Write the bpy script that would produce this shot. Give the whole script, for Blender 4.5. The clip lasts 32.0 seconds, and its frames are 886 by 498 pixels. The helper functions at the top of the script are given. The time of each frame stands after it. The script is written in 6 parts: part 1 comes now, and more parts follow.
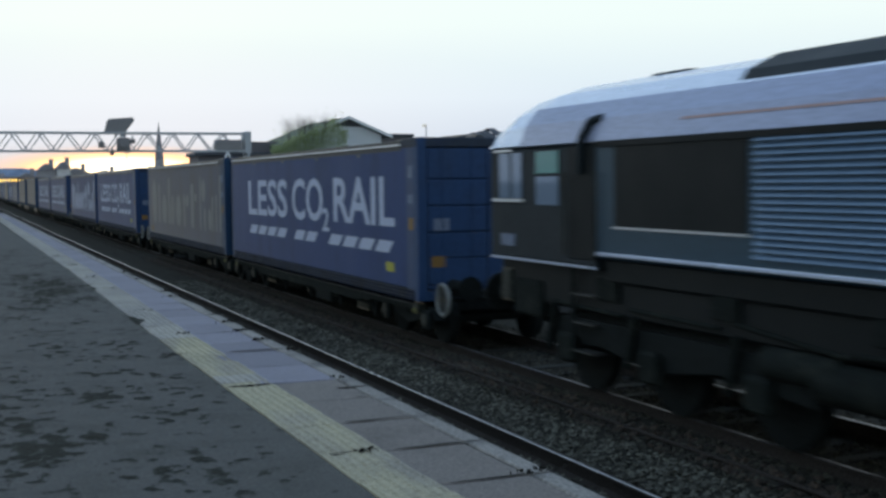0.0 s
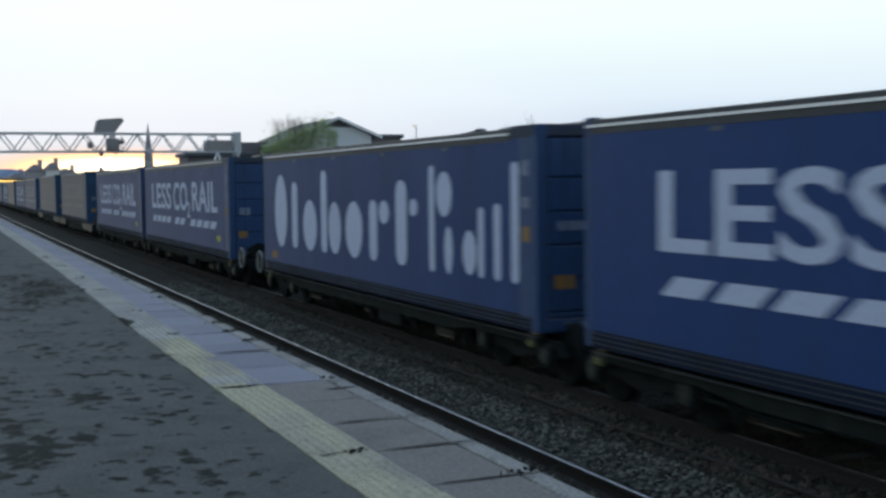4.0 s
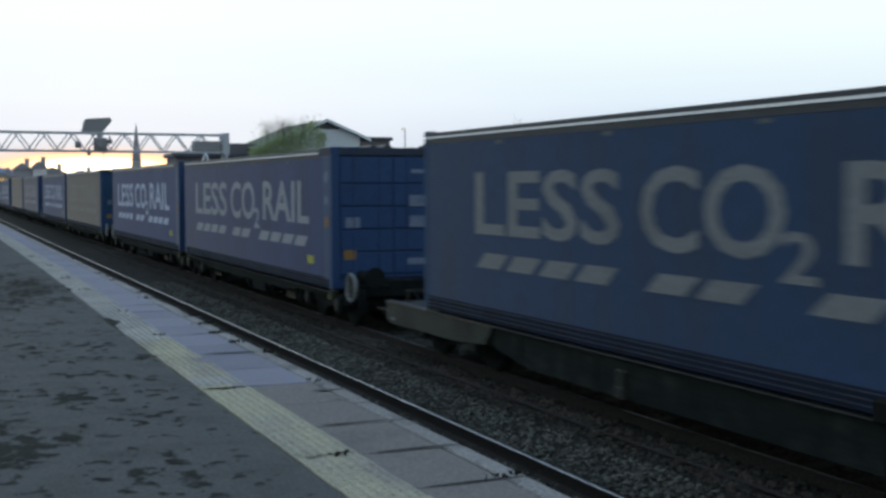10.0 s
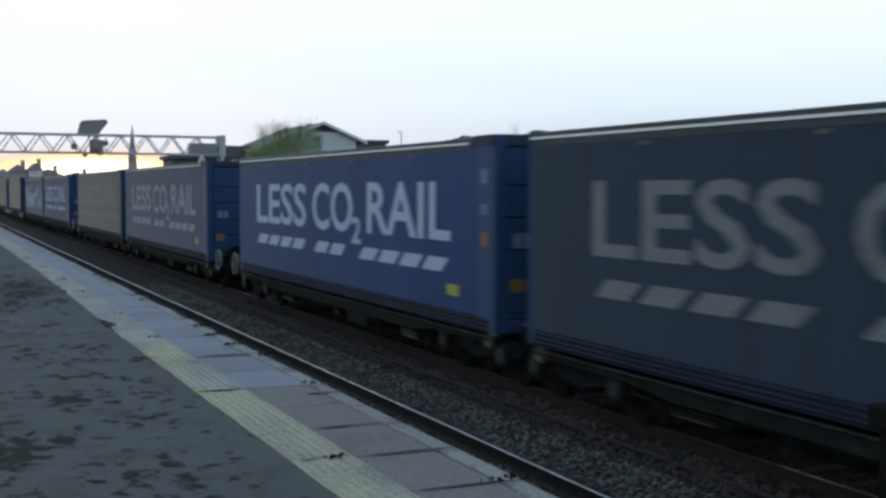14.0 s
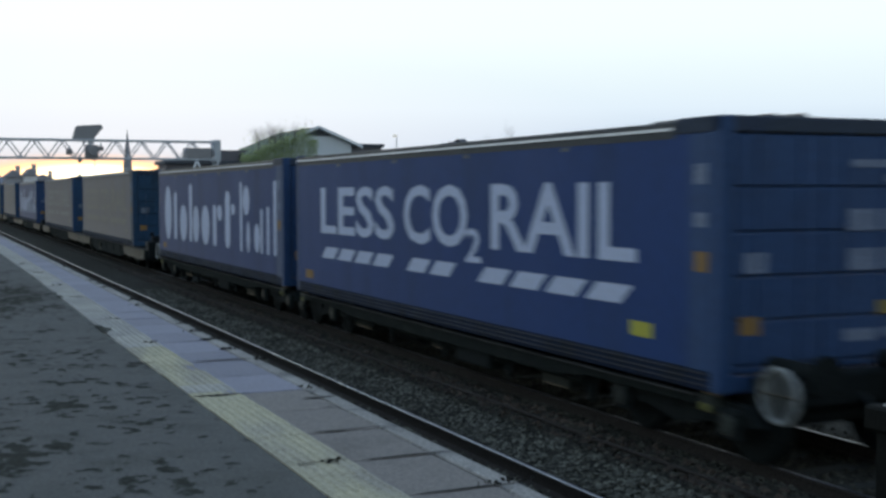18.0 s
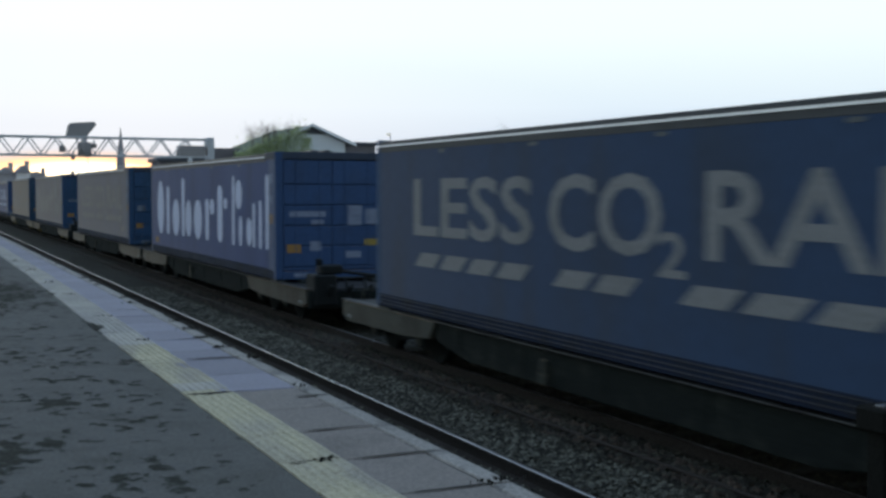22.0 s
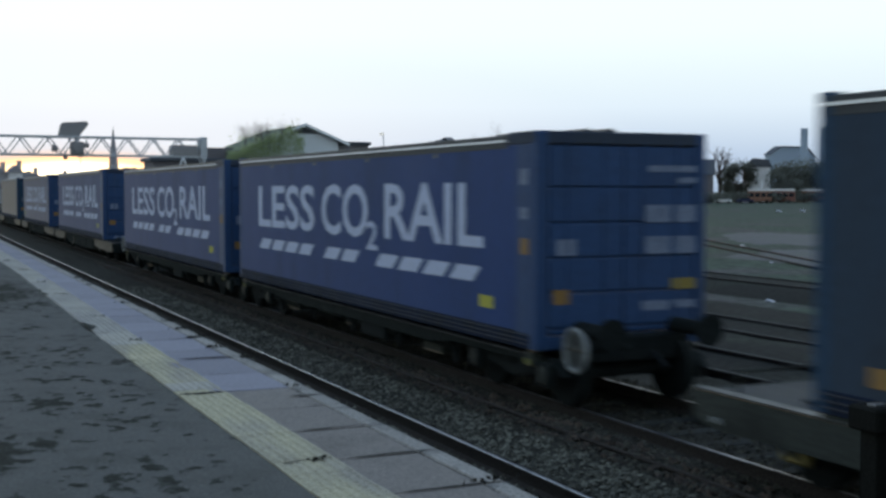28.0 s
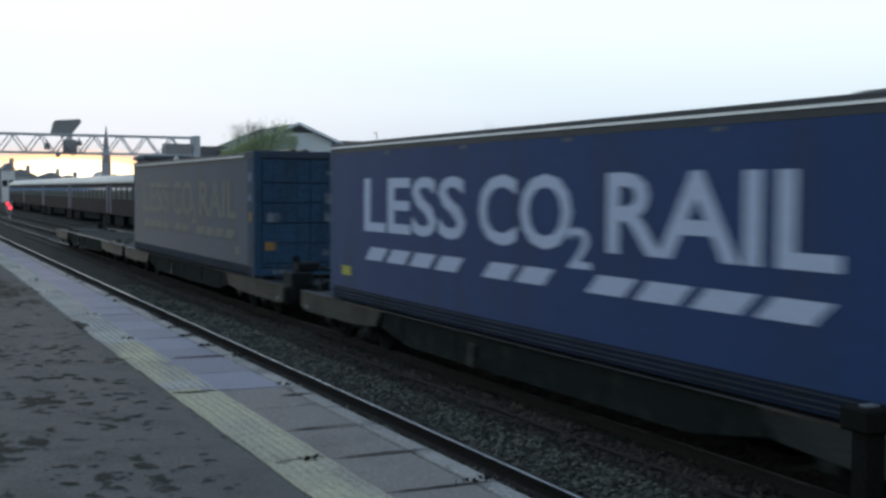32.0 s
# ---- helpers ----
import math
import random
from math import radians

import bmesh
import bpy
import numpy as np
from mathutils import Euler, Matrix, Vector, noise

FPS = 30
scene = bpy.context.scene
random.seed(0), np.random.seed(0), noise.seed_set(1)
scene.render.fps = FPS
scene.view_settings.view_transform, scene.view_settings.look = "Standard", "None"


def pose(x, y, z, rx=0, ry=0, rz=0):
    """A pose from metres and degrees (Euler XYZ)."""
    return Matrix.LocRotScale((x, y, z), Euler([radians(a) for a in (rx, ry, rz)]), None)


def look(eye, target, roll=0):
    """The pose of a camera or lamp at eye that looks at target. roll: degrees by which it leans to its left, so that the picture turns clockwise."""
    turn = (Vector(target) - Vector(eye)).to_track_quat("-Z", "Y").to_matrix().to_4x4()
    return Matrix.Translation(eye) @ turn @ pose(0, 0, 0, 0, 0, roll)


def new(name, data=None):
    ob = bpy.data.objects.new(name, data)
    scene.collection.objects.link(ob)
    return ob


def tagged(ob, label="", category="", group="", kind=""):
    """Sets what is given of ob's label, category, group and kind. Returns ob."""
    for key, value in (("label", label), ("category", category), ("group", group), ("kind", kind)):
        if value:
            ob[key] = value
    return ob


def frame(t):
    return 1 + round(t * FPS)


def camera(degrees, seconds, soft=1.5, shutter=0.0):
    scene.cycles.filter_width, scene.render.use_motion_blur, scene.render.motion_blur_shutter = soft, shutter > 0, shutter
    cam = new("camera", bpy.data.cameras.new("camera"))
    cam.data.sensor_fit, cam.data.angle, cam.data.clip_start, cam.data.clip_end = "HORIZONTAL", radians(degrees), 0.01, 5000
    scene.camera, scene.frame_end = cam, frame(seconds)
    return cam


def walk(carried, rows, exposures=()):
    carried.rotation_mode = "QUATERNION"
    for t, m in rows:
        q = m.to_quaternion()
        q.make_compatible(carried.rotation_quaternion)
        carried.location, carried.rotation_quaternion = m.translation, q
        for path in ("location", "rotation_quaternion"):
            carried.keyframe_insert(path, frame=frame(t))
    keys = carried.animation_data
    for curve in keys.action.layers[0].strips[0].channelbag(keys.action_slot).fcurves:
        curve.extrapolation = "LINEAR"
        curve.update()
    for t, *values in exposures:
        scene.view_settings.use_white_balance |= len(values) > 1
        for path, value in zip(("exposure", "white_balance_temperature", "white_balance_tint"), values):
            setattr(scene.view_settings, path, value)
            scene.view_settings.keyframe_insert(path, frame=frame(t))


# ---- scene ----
cam = camera(40.94, 32.0, soft=2.9, shutter=0.45)
EYE = (0.0, 0.0, 2.64)
# seconds, degrees right of the track's direction, pitch, lean
TURNS = [
    (0, 22.60, -3.21, -0.65),
    (0.5, 22.72, -3.15, -0.72),
    (1, 22.63, -3.05, -0.60),
    (1.5, 22.60, -2.90, -0.57),
    (2, 22.63, -3.01, -0.56),
    (2.5, 22.90, -3.06, -0.54),
    (3, 22.97, -2.94, -0.61),
    (3.5, 23.01, -2.91, -0.66),
    (4, 23.08, -3.19, -0.68),
    (4.5, 23.30, -3.16, -0.51),
    (6.5, 23.44, -3.06, -0.36),
    (7, 23.48, -3.16, -0.27),
    (7.5, 23.58, -3.00, -0.10),
    (8, 23.50, -2.95, -0.04),
    (8.5, 23.53, -3.06, 0.10),
    (9, 23.71, -3.07, -0.03),
    (9.5, 23.78, -3.07, -0.04),
    (10, 23.68, -3.03, -0.05),
    (10.5, 23.54, -3.08, -0.02),
    (11, 23.62, -2.99, -0.01),
    (11.5, 23.71, -3.10, -0.01),
    (12, 23.81, -2.96, -0.04),
    (12.5, 23.78, -2.95, -0.01),
    (13, 23.72, -2.90, 0.08),
    (13.5, 23.76, -2.90, 0.08),
    (14, 23.88, -2.88, 0.17),
    (14.5, 23.79, -2.84, 0.24),
    (16.5, 24.00, -2.78, 0.07),
    (17, 24.05, -2.70, 0.09),
    (17.5, 23.97, -2.82, -0.03),
    (18, 24.08, -2.71, -0.12),
    (18.5, 24.15, -2.87, -0.05),
    (19, 24.25, -2.80, 0.01),
    (19.5, 24.19, -2.81, 0.05),
    (20, 24.29, -2.75, 0.18),
    (20.5, 24.41, -2.91, 0.01),
    (21, 24.51, -2.93, 0.06),
    (21.5, 24.51, -2.74, 0.11),
    (22, 24.40, -2.77, 0.12),
    (22.5, 24.49, -2.69, 0.12),
    (23, 24.63, -2.78, -0.04),
    (23.5, 24.63, -2.79, -0.06),
    (24, 24.65, -2.70, 0.05),
    (24.5, 24.61, -2.69, 0.09),
    (25, 24.72, -2.63, 0.13),
    (25.5, 24.78, -2.69, 0.06),
    (27.5, 24.81, -2.61, 0.23),
    (28, 24.73, -2.79, 0.10),
    (28.5, 24.72, -2.76, 0.23),
    (29, 24.60, -2.69, 0.21),
    (29.5, 24.74, -2.71, 0.17),
    (30, 24.83, -2.81, 0.18),
    (30.5, 24.92, -2.77, 0.27),
    (31, 24.84, -2.72, 0.38),
    (31.5, 24.97, -2.71, 0.39),
    (32, 25.07, -2.81, 0.35),
]


def eye_pose(yaw, pitch, roll):
    return Matrix.Translation(EYE) @ pose(0, 0, 0, 90 + pitch, 0, -yaw) @ pose(0, 0, 0, 0, 0, roll)


walk(cam, [(t, eye_pose(a, b, r)) for t, a, b, r in TURNS], exposures=[(0.0, -0.03), (1.5, 0.0), (8.0, 0.04), (32.0, 0.05)])

# ---- light: dusk, the sun just at the roofs down the line ----
SUN_SIDE, SUN_UP = 7.6, 1.5
world = bpy.data.worlds.new("dusk")
scene.world = world
world.use_nodes = True
wn, wl = world.node_tree.nodes, world.node_tree.links
wn.clear()
sky = wn.new("ShaderNodeTexSky")
sky.sky_type = "NISHITA"
sky.sun_disc = False
sky.sun_elevation = radians(SUN_UP)
sky.sun_rotation = radians(SUN_SIDE)
sky.dust_density = 2.5
sky.ozone_density = 1.5
bg_sky = wn.new("ShaderNodeBackground")
bg_sky.inputs["Strength"].default_value = 0.006
wl.new(sky.outputs[0], bg_sky.inputs["Color"])
# thin bright haze: pale overhead, lavender low down, a warm bank round the sun
co = wn.new("ShaderNodeTexCoord")
sep = wn.new("ShaderNodeSeparateXYZ")
wl.new(co.outputs["Generated"], sep.inputs[0])
ramp = wn.new("ShaderNodeValToRGB")
wl.new(sep.outputs["Z"], ramp.inputs[0])
els = ramp.color_ramp.elements
els[0].position, els[0].color = 0.0, (0.36, 0.47, 0.62, 1)
els[1].position, els[1].color = 0.13, (0.88, 1.0, 0.985, 1)
e = els.new(0.03)
e.color = (0.50, 0.62, 0.78, 1)
e = els.new(0.07)
e.color = (0.73, 0.85, 0.95, 1)
e = els.new(0.24)
e.color = (0.95, 1.05, 1.02, 1)
e = els.new(0.42)
e.color = (0.58, 0.79, 1.0, 1)
e = els.new(1.0)
e.color = (0.32, 0.48, 0.76, 1)
bg_haze = wn.new("ShaderNodeBackground")
to_sun = (math.sin(radians(SUN_SIDE)) * math.cos(radians(SUN_UP)), math.cos(radians(SUN_SIDE)) * math.cos(radians(SUN_UP)), math.sin(radians(SUN_UP)))
# the afterglow side of the sky is the bright one
facing = wn.new("ShaderNodeVectorMath")
facing.operation = "DOT_PRODUCT"
facing.inputs[1].default_value = (math.sin(radians(22)), math.cos(radians(22)), 0.0)
wl.new(co.outputs["Generated"], facing.inputs[0])
fade = wn.new("ShaderNodeMapRange")
fade.inputs["From Min"].default_value, fade.inputs["From Max"].default_value = -0.7, 0.85
fade.inputs["To Min"].default_value, fade.inputs["To Max"].default_value = 0.62, 1.0
wl.new(facing.outputs["Value"], fade.inputs["Value"])
wl.new(ramp.outputs[0], bg_haze.inputs["Color"])
wl.new(fade.outputs["Result"], bg_haze.inputs["Strength"])
flat = wn.new("ShaderNodeVectorMath")
flat.operation = "MULTIPLY"
flat.inputs[1].default_value = (0.40, 1.0, 2.6)
wl.new(co.outputs["Generated"], flat.inputs[0])
gap_to_sun = wn.new("ShaderNodeVectorMath")
gap_to_sun.operation = "DISTANCE"
gap_to_sun.inputs[1].default_value = (to_sun[0] * 0.40, to_sun[1], math.sin(radians(0.85)) * 2.6)
wl.new(flat.outputs[0], gap_to_sun.inputs[0])
bank = wn.new("ShaderNodeValToRGB")
wl.new(gap_to_sun.outputs["Value"], bank.inputs[0])
els = bank.color_ramp.elements
els[0].position, els[0].color = 0.0, (1.0, 0.94, 0.74, 1)
els[1].position, els[1].color = 0.07, (0.39, 0.385, 0.38, 1)
for at, colour in ((0.021, (1.0, 0.70, 0.36, 1)), (0.029, (0.66, 0.36, 0.15, 1)), (0.037, (0.46, 0.30, 0.20, 1)), (0.048, (0.37, 0.34, 0.32, 1))):
    e = els.new(at)
    e.color = colour
bg_bank = wn.new("ShaderNodeBackground")
bg_bank.inputs["Strength"].default_value = 2.9
wl.new(bank.outputs[0], bg_bank.inputs["Color"])
cover = wn.new("ShaderNodeValToRGB")
wl.new(gap_to_sun.outputs["Value"], cover.inputs[0])
els = cover.color_ramp.elements
els[0].position, els[0].color = 0.022, (1, 1, 1, 1)
els[1].position, els[1].color = 0.26, (0, 0, 0, 1)
for at, v in ((0.034, 0.72), (0.050, 0.54), (0.10, 0.36)):
    e = els.new(at)
    e.color = (v, v, v, 1)
add1, add2 = wn.new("ShaderNodeAddShader"), wn.new("ShaderNodeMixShader")
wl.new(bg_sky.outputs[0], add1.inputs[0])
wl.new(bg_haze.outputs[0], add1.inputs[1])
wl.new(cover.outputs[0], add2.inputs[0])
wl.new(add1.outputs[0], add2.inputs[1])
wl.new(bg_bank.outputs[0], add2.inputs[2])
world_out = wn.new("ShaderNodeOutputWorld")
wl.new(add2.outputs[0], world_out.inputs["Surface"])

sun = new("sun", bpy.data.lights.new("sun", "SUN"))
sun.data.energy, sun.data.angle, sun.data.color = 0.6, radians(3.0), (1.0, 0.62, 0.36)
sun.matrix_world = look((0, 0, 60), (-to_sun[0] * 50, -to_sun[1] * 50, 60 - to_sun[2] * 50))


# ---- materials ----
def mat(name, base, rough=0.7, metal=0.0, vary=0.25, scale=3.0, fine=40.0, bump=0.15, stretch=(1, 1, 1), second=None, spots=0.0, per_object=0.0, emit=0.0, spec=0.5, ground=False, turn=0.0, stain=None, island=0.0, dust=0.0):
    """Grain and stains at two scales over a base colour; second: the colour of the stains; spots: how much of the
    surface they take; last, a tan sheen for a dusty film and for sunset glare put into the paint.
    """
    m = bpy.data.materials.new(name)
    m.use_nodes = True
    n, l = m.node_tree.nodes, m.node_tree.links
    bsdf = n["Principled BSDF"]
    bsdf.inputs["Metallic"].default_value = metal
    bsdf.inputs["Specular IOR Level"].default_value = spec
    tc, mp = n.new("ShaderNodeTexCoord"), n.new("ShaderNodeMapping")
    mp.inputs["Scale"].default_value = stretch
    mp.inputs["Rotation"].default_value = (0, 0, radians(turn))
    if ground:
        l.new(n.new("ShaderNodeNewGeometry").outputs["Position"], mp.inputs[0])
    else:
        l.new(tc.outputs["Object"], mp.inputs[0])
    big, small = n.new("ShaderNodeTexNoise"), n.new("ShaderNodeTexNoise")
    big.inputs["Scale"].default_value, small.inputs["Scale"].default_value = scale, fine
    big.inputs["Detail"].default_value, small.inputs["Detail"].default_value = 6.0, 3.0
    l.new(mp.outputs[0], big.inputs["Vector"])
    l.new(mp.outputs[0], small.inputs["Vector"])
    mix = n.new("ShaderNodeMix")
    mix.data_type = "RGBA"
    dark = second or tuple(c * 0.55 for c in base)
    mix.inputs["A"].default_value, mix.inputs["B"].default_value = (*base, 1), (*dark, 1)
    r1 = n.new("ShaderNodeMapRange")
    r1.inputs["From Min"].default_value, r1.inputs["From Max"].default_value = 0.62 - spots * 0.3, 0.80 - spots * 0.3
    r1.inputs["To Max"].default_value = min(1.0, vary * 2.2)
    if stain:
        r1.inputs["From Min"].default_value, r1.inputs["From Max"].default_value, r1.inputs["To Max"].default_value = stain
    l.new(big.outputs["Fac"], r1.inputs["Value"])
    l.new(r1.outputs["Result"], mix.inputs["Factor"])
    hsv = n.new("ShaderNodeHueSaturation")
    l.new(mix.outputs["Result"], hsv.inputs["Color"])
    r2 = n.new("ShaderNodeMapRange")
    r2.inputs["From Min"].default_value, r2.inputs["From Max"].default_value = 0.3, 0.7
    r2.inputs["To Min"].default_value, r2.inputs["To Max"].default_value = 1 - vary, 1 + vary
    l.new(small.outputs["Fac"], r2.inputs["Value"])
    if per_object or island:
        oi = n.new("ShaderNodeNewGeometry" if island else "ShaderNodeObjectInfo")
        r3 = n.new("ShaderNodeMapRange")
        r3.inputs["To Min"].default_value, r3.inputs["To Max"].default_value = 1 - (per_object or island), 1 + (per_object or island * 1.6)
        l.new(oi.outputs["Random Per Island" if island else "Random"], r3.inputs["Value"])
        mul = n.new("ShaderNodeMath")
        mul.operation = "MULTIPLY"
        l.new(r2.outputs["Result"], mul.inputs[0])
        l.new(r3.outputs["Result"], mul.inputs[1])
        l.new(mul.outputs[0], hsv.inputs["Value"])
    else:
        l.new(r2.outputs["Result"], hsv.inputs["Value"])
    l.new(hsv.outputs["Color"], bsdf.inputs["Base Color"])
    rr = n.new("ShaderNodeMapRange")
    rr.inputs["To Min"].default_value, rr.inputs["To Max"].default_value = max(0.02, rough - 0.12), min(1.0, rough + 0.12)
    l.new(big.outputs["Fac"], rr.inputs["Value"])
    l.new(rr.outputs["Result"], bsdf.inputs["Roughness"])
    if bump:
        bp = n.new("ShaderNodeBump")
        bp.inputs["Strength"].default_value, bp.inputs["Distance"].default_value = bump, 0.02
        l.new(small.outputs["Fac"], bp.inputs["Height"])
        l.new(bp.outputs[0], bsdf.inputs["Normal"])
    # tan grazing sheen: the glare veil put into clean and dusty paint alike
    if dust:
        bsdf.inputs["Sheen Weight"].default_value, bsdf.inputs["Sheen Roughness"].default_value = dust * 1.5, 0.30
        bsdf.inputs["Sheen Tint"].default_value = (1.0, 0.77, 0.54, 1)
    if emit:
        bsdf.inputs["Emission Color"].default_value = (*base, 1)
        bsdf.inputs["Emission Strength"].default_value = emit
    return m


def glass(name, tint=(0.02, 0.025, 0.03)):
    m = bpy.data.materials.new(name)
    m.use_nodes = True
    b = m.node_tree.nodes["Principled BSDF"]
    b.inputs["Base Color"].default_value = (*tint, 1)
    b.inputs["Roughness"].default_value = 0.06
    b.inputs["Coat Weight"].default_value = 0.6
    return m


ASPHALT = mat("asphalt", (0.096, 0.095, 0.088), 0.9, 0, 0.26, 2.3, 55, 0.45, spec=0.3, second=(0.040, 0.043, 0.032), stain=(0.50, 0.70, 0.30), ground=True)
MOSS_EDGE = mat("moss_edge", (0.058, 0.060, 0.053), 0.95, 0, 0.3, 5, 50, 0.4, spec=0.1)
ASPHALT_PATCH = mat("asphalt_patch", (0.034, 0.036, 0.029), 0.95, 0, 0.4, 5, 50, 0.5, spec=0.1)
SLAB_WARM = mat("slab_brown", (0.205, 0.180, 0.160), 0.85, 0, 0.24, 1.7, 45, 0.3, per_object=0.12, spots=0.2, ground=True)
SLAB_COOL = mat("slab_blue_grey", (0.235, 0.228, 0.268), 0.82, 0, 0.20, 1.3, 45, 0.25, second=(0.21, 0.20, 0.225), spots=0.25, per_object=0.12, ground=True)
NOSING = mat("white_nosing", (0.29, 0.27, 0.245), 0.85, 0, 0.4, 3, 40, 0.35, second=(0.12, 0.115, 0.11), spots=0.3, per_object=0.12, ground=True)
TACTILE = mat("yellow_tactile", (0.44, 0.40, 0.27), 0.85, 0, 0.22, 1.2, 30, 0.25, second=(0.31, 0.285, 0.235), per_object=0.06, stretch=(2.4, 0.5, 1), stain=(0.42, 0.62, 0.9), ground=True)
TACTILE_WORN = mat("worn_tactile", (0.40, 0.375, 0.325), 0.85, 0, 0.2, 1.1, 30, 0.25, second=(0.31, 0.295, 0.27), per_object=0.06, stain=(0.42, 0.62, 0.9), ground=True)
JOINT = mat("joint_dirt", (0.020, 0.019, 0.016), 0.95, 0, 0.3, 8, 60, 0.4, spec=0.1)
PLATFORM_WALL = mat("platform_face", (0.050, 0.047, 0.044), 0.9, 0, 0.35, 2, 30, 0.4)
BALLAST = mat("ballast", (0.037, 0.036, 0.029), 0.95, 0, 0.45, 1.4, 22, 1.0, second=(0.021, 0.021, 0.017), spec=0.1)
STONE = mat("ballast_stone", (0.086, 0.084, 0.066), 0.9, 0, 0.4, 1.3, 60, 0.5, second=(0.034, 0.034, 0.026), spots=0.3, island=0.8, spec=0.3)
SLEEPER = mat("sleeper_concrete", (0.034, 0.036, 0.033), 0.9, 0, 0.3, 3, 40, 0.3, second=(0.012, 0.013, 0.012), spots=0.3, per_object=0.15, spec=0.2)
RAIL_TOP = mat("rail_worn_steel", (0.38, 0.38, 0.38), 0.30, 1.0, 0.2, 1.0, 30, 0.05, stretch=(1, 0.2, 1))
RAIL_MID = mat("rail_used_steel", (0.24, 0.24, 0.25), 0.36, 0.9, 0.4, 1.2, 20, 0.1, second=(0.05, 0.05, 0.05), spots=0.4, stretch=(1, 0.6, 1))
RAIL_SIDE = mat("rail_rust", (0.040, 0.034, 0.030), 0.9, 0.0, 0.35, 4, 40, 0.3, spec=0.15)
STONE_SINGLE = mat("single_ballast_stone", (0.088, 0.086, 0.068), 0.9, 0, 0.35, 1.5, 6, 0.3, per_object=0.6, spec=0.3)
STONE_DARK = mat("dark_ballast_stone", (0.036, 0.034, 0.026), 0.85, 0, 0.3, 9, 60, 0.5, island=0.7, spec=0.2)
RUST_DEBRIS = mat("rusty_debris", (0.034, 0.023, 0.015), 0.9, 0, 0.4, 3, 30, 0.5, island=0.6)
GRASS = mat("rough_grass", (0.058, 0.080, 0.056), 0.95, 0, 0.5, 0.16, 2.5, 0.6, second=(0.085, 0.080, 0.078), spots=0.45, spec=0.1)
GRAVEL = mat("grey_gravel", (0.088, 0.088, 0.092), 0.95, 0, 0.3, 0.5, 14, 0.5, second=(0.070, 0.085, 0.062), spots=0.5, ground=True)
EARTH = mat("dark_earth", (0.024, 0.024, 0.021), 0.95, 0, 0.4, 0.4, 8, 0.5, second=(0.040, 0.044, 0.034), spots=0.3, spec=0.1, ground=True)
BLUE = mat("blue_paint", (0.012, 0.048, 0.168), 0.62, 0, 0.17, 0.9, 30, 0.05, second=(0.022, 0.045, 0.098), stretch=(1, 1.4, 0.25), spots=0.38, per_object=0.05, spec=0.25, dust=0.24)
BLUE_MID = mat("blue_paint_dusty", (0.021, 0.054, 0.158), 0.68, 0, 0.19, 0.9, 25, 0.05, second=(0.040, 0.053, 0.082), spots=0.42, per_object=0.06, spec=0.25, stretch=(1, 1.6, 0.3), dust=0.39)
BLUE_DIRTY = mat("blue_paint_grimy", (0.026, 0.058, 0.122), 0.78, 0, 0.22, 0.9, 20, 0.06, second=(0.042, 0.052, 0.068), spots=0.48, per_object=0.06, spec=0.28, stretch=(1, 1.6, 0.3), dust=0.52)
BLUE_GREY = mat("blue_paint_caked", (0.033, 0.055, 0.086), 0.85, 0, 0.24, 0.9, 20, 0.06, second=(0.040, 0.048, 0.060), spots=0.5, per_object=0.06, spec=0.3, stretch=(1, 1.6, 0.3), dust=0.59)
BLUE_CAKED = mat("blue_paint_mud", (0.028, 0.062, 0.124), 0.85, 0, 0.26, 0.9, 20, 0.06, second=(0.046, 0.060, 0.078), spots=0.5, per_object=0.06, spec=0.3, stretch=(1, 1.6, 0.3), dust=0.64)
END_BLUE = mat("end_blue_paint", (0.023, 0.063, 0.158), 0.6, 0, 0.16, 1.2, 25, 0.05, second=(0.034, 0.046, 0.070), spots=0.42, per_object=0.05, spec=0.3, stretch=(1, 1, 0.5), dust=0.40)
END_DIRTY = mat("end_paint_grimy", (0.026, 0.068, 0.142), 0.8, 0, 0.24, 1.3, 25, 0.06, second=(0.031, 0.052, 0.080), spots=0.5, per_object=0.06, spec=0.25, stretch=(1, 1, 0.6), dust=0.35)
END_GREY = mat("end_paint_caked", (0.026, 0.064, 0.118), 0.85, 0, 0.3, 1.5, 25, 0.08, second=(0.028, 0.046, 0.064), spots=0.5, per_object=0.06, spec=0.22, stretch=(1, 1, 0.6), dust=0.32)
HEADER = mat("dusty_header", (0.038, 0.052, 0.078), 0.8, 0, 0.25, 1.6, 25, 0.05, second=(0.030, 0.046, 0.090), spots=0.35, spec=0.3, dust=0.39)
GROOVE = mat("door_groove", (0.012, 0.020, 0.050), 0.8, 0, 0.2, 3, 30, 0.0)
TOP_RAIL = mat("top_rail_grime", (0.055, 0.059, 0.062), 0.7, 0.1, 0.3, 1.5, 25, 0.1, dust=0.39)
RIB = mat("rail_rib_steel", (0.028, 0.030, 0.040), 0.65, 0.1, 0.45, 1.2, 20, 0.1, second=(0.014, 0.016, 0.020), spots=0.45)
TRIM = mat("aluminium_trim", (0.62, 0.64, 0.66), 0.35, 0.9, 0.1, 2, 30, 0.05)
LETTER = mat("white_vinyl", (0.50, 0.56, 0.72), 0.65, 0, 0.12, 1.0, 30, 0.02, second=(0.38, 0.41, 0.50), spots=0.2, dust=0.20)
LETTER_MID = mat("white_vinyl_dusty", (0.31, 0.33, 0.37), 0.7, 0, 0.15, 1.0, 30, 0.02, second=(0.2, 0.2, 0.2), spots=0.25, dust=0.33)
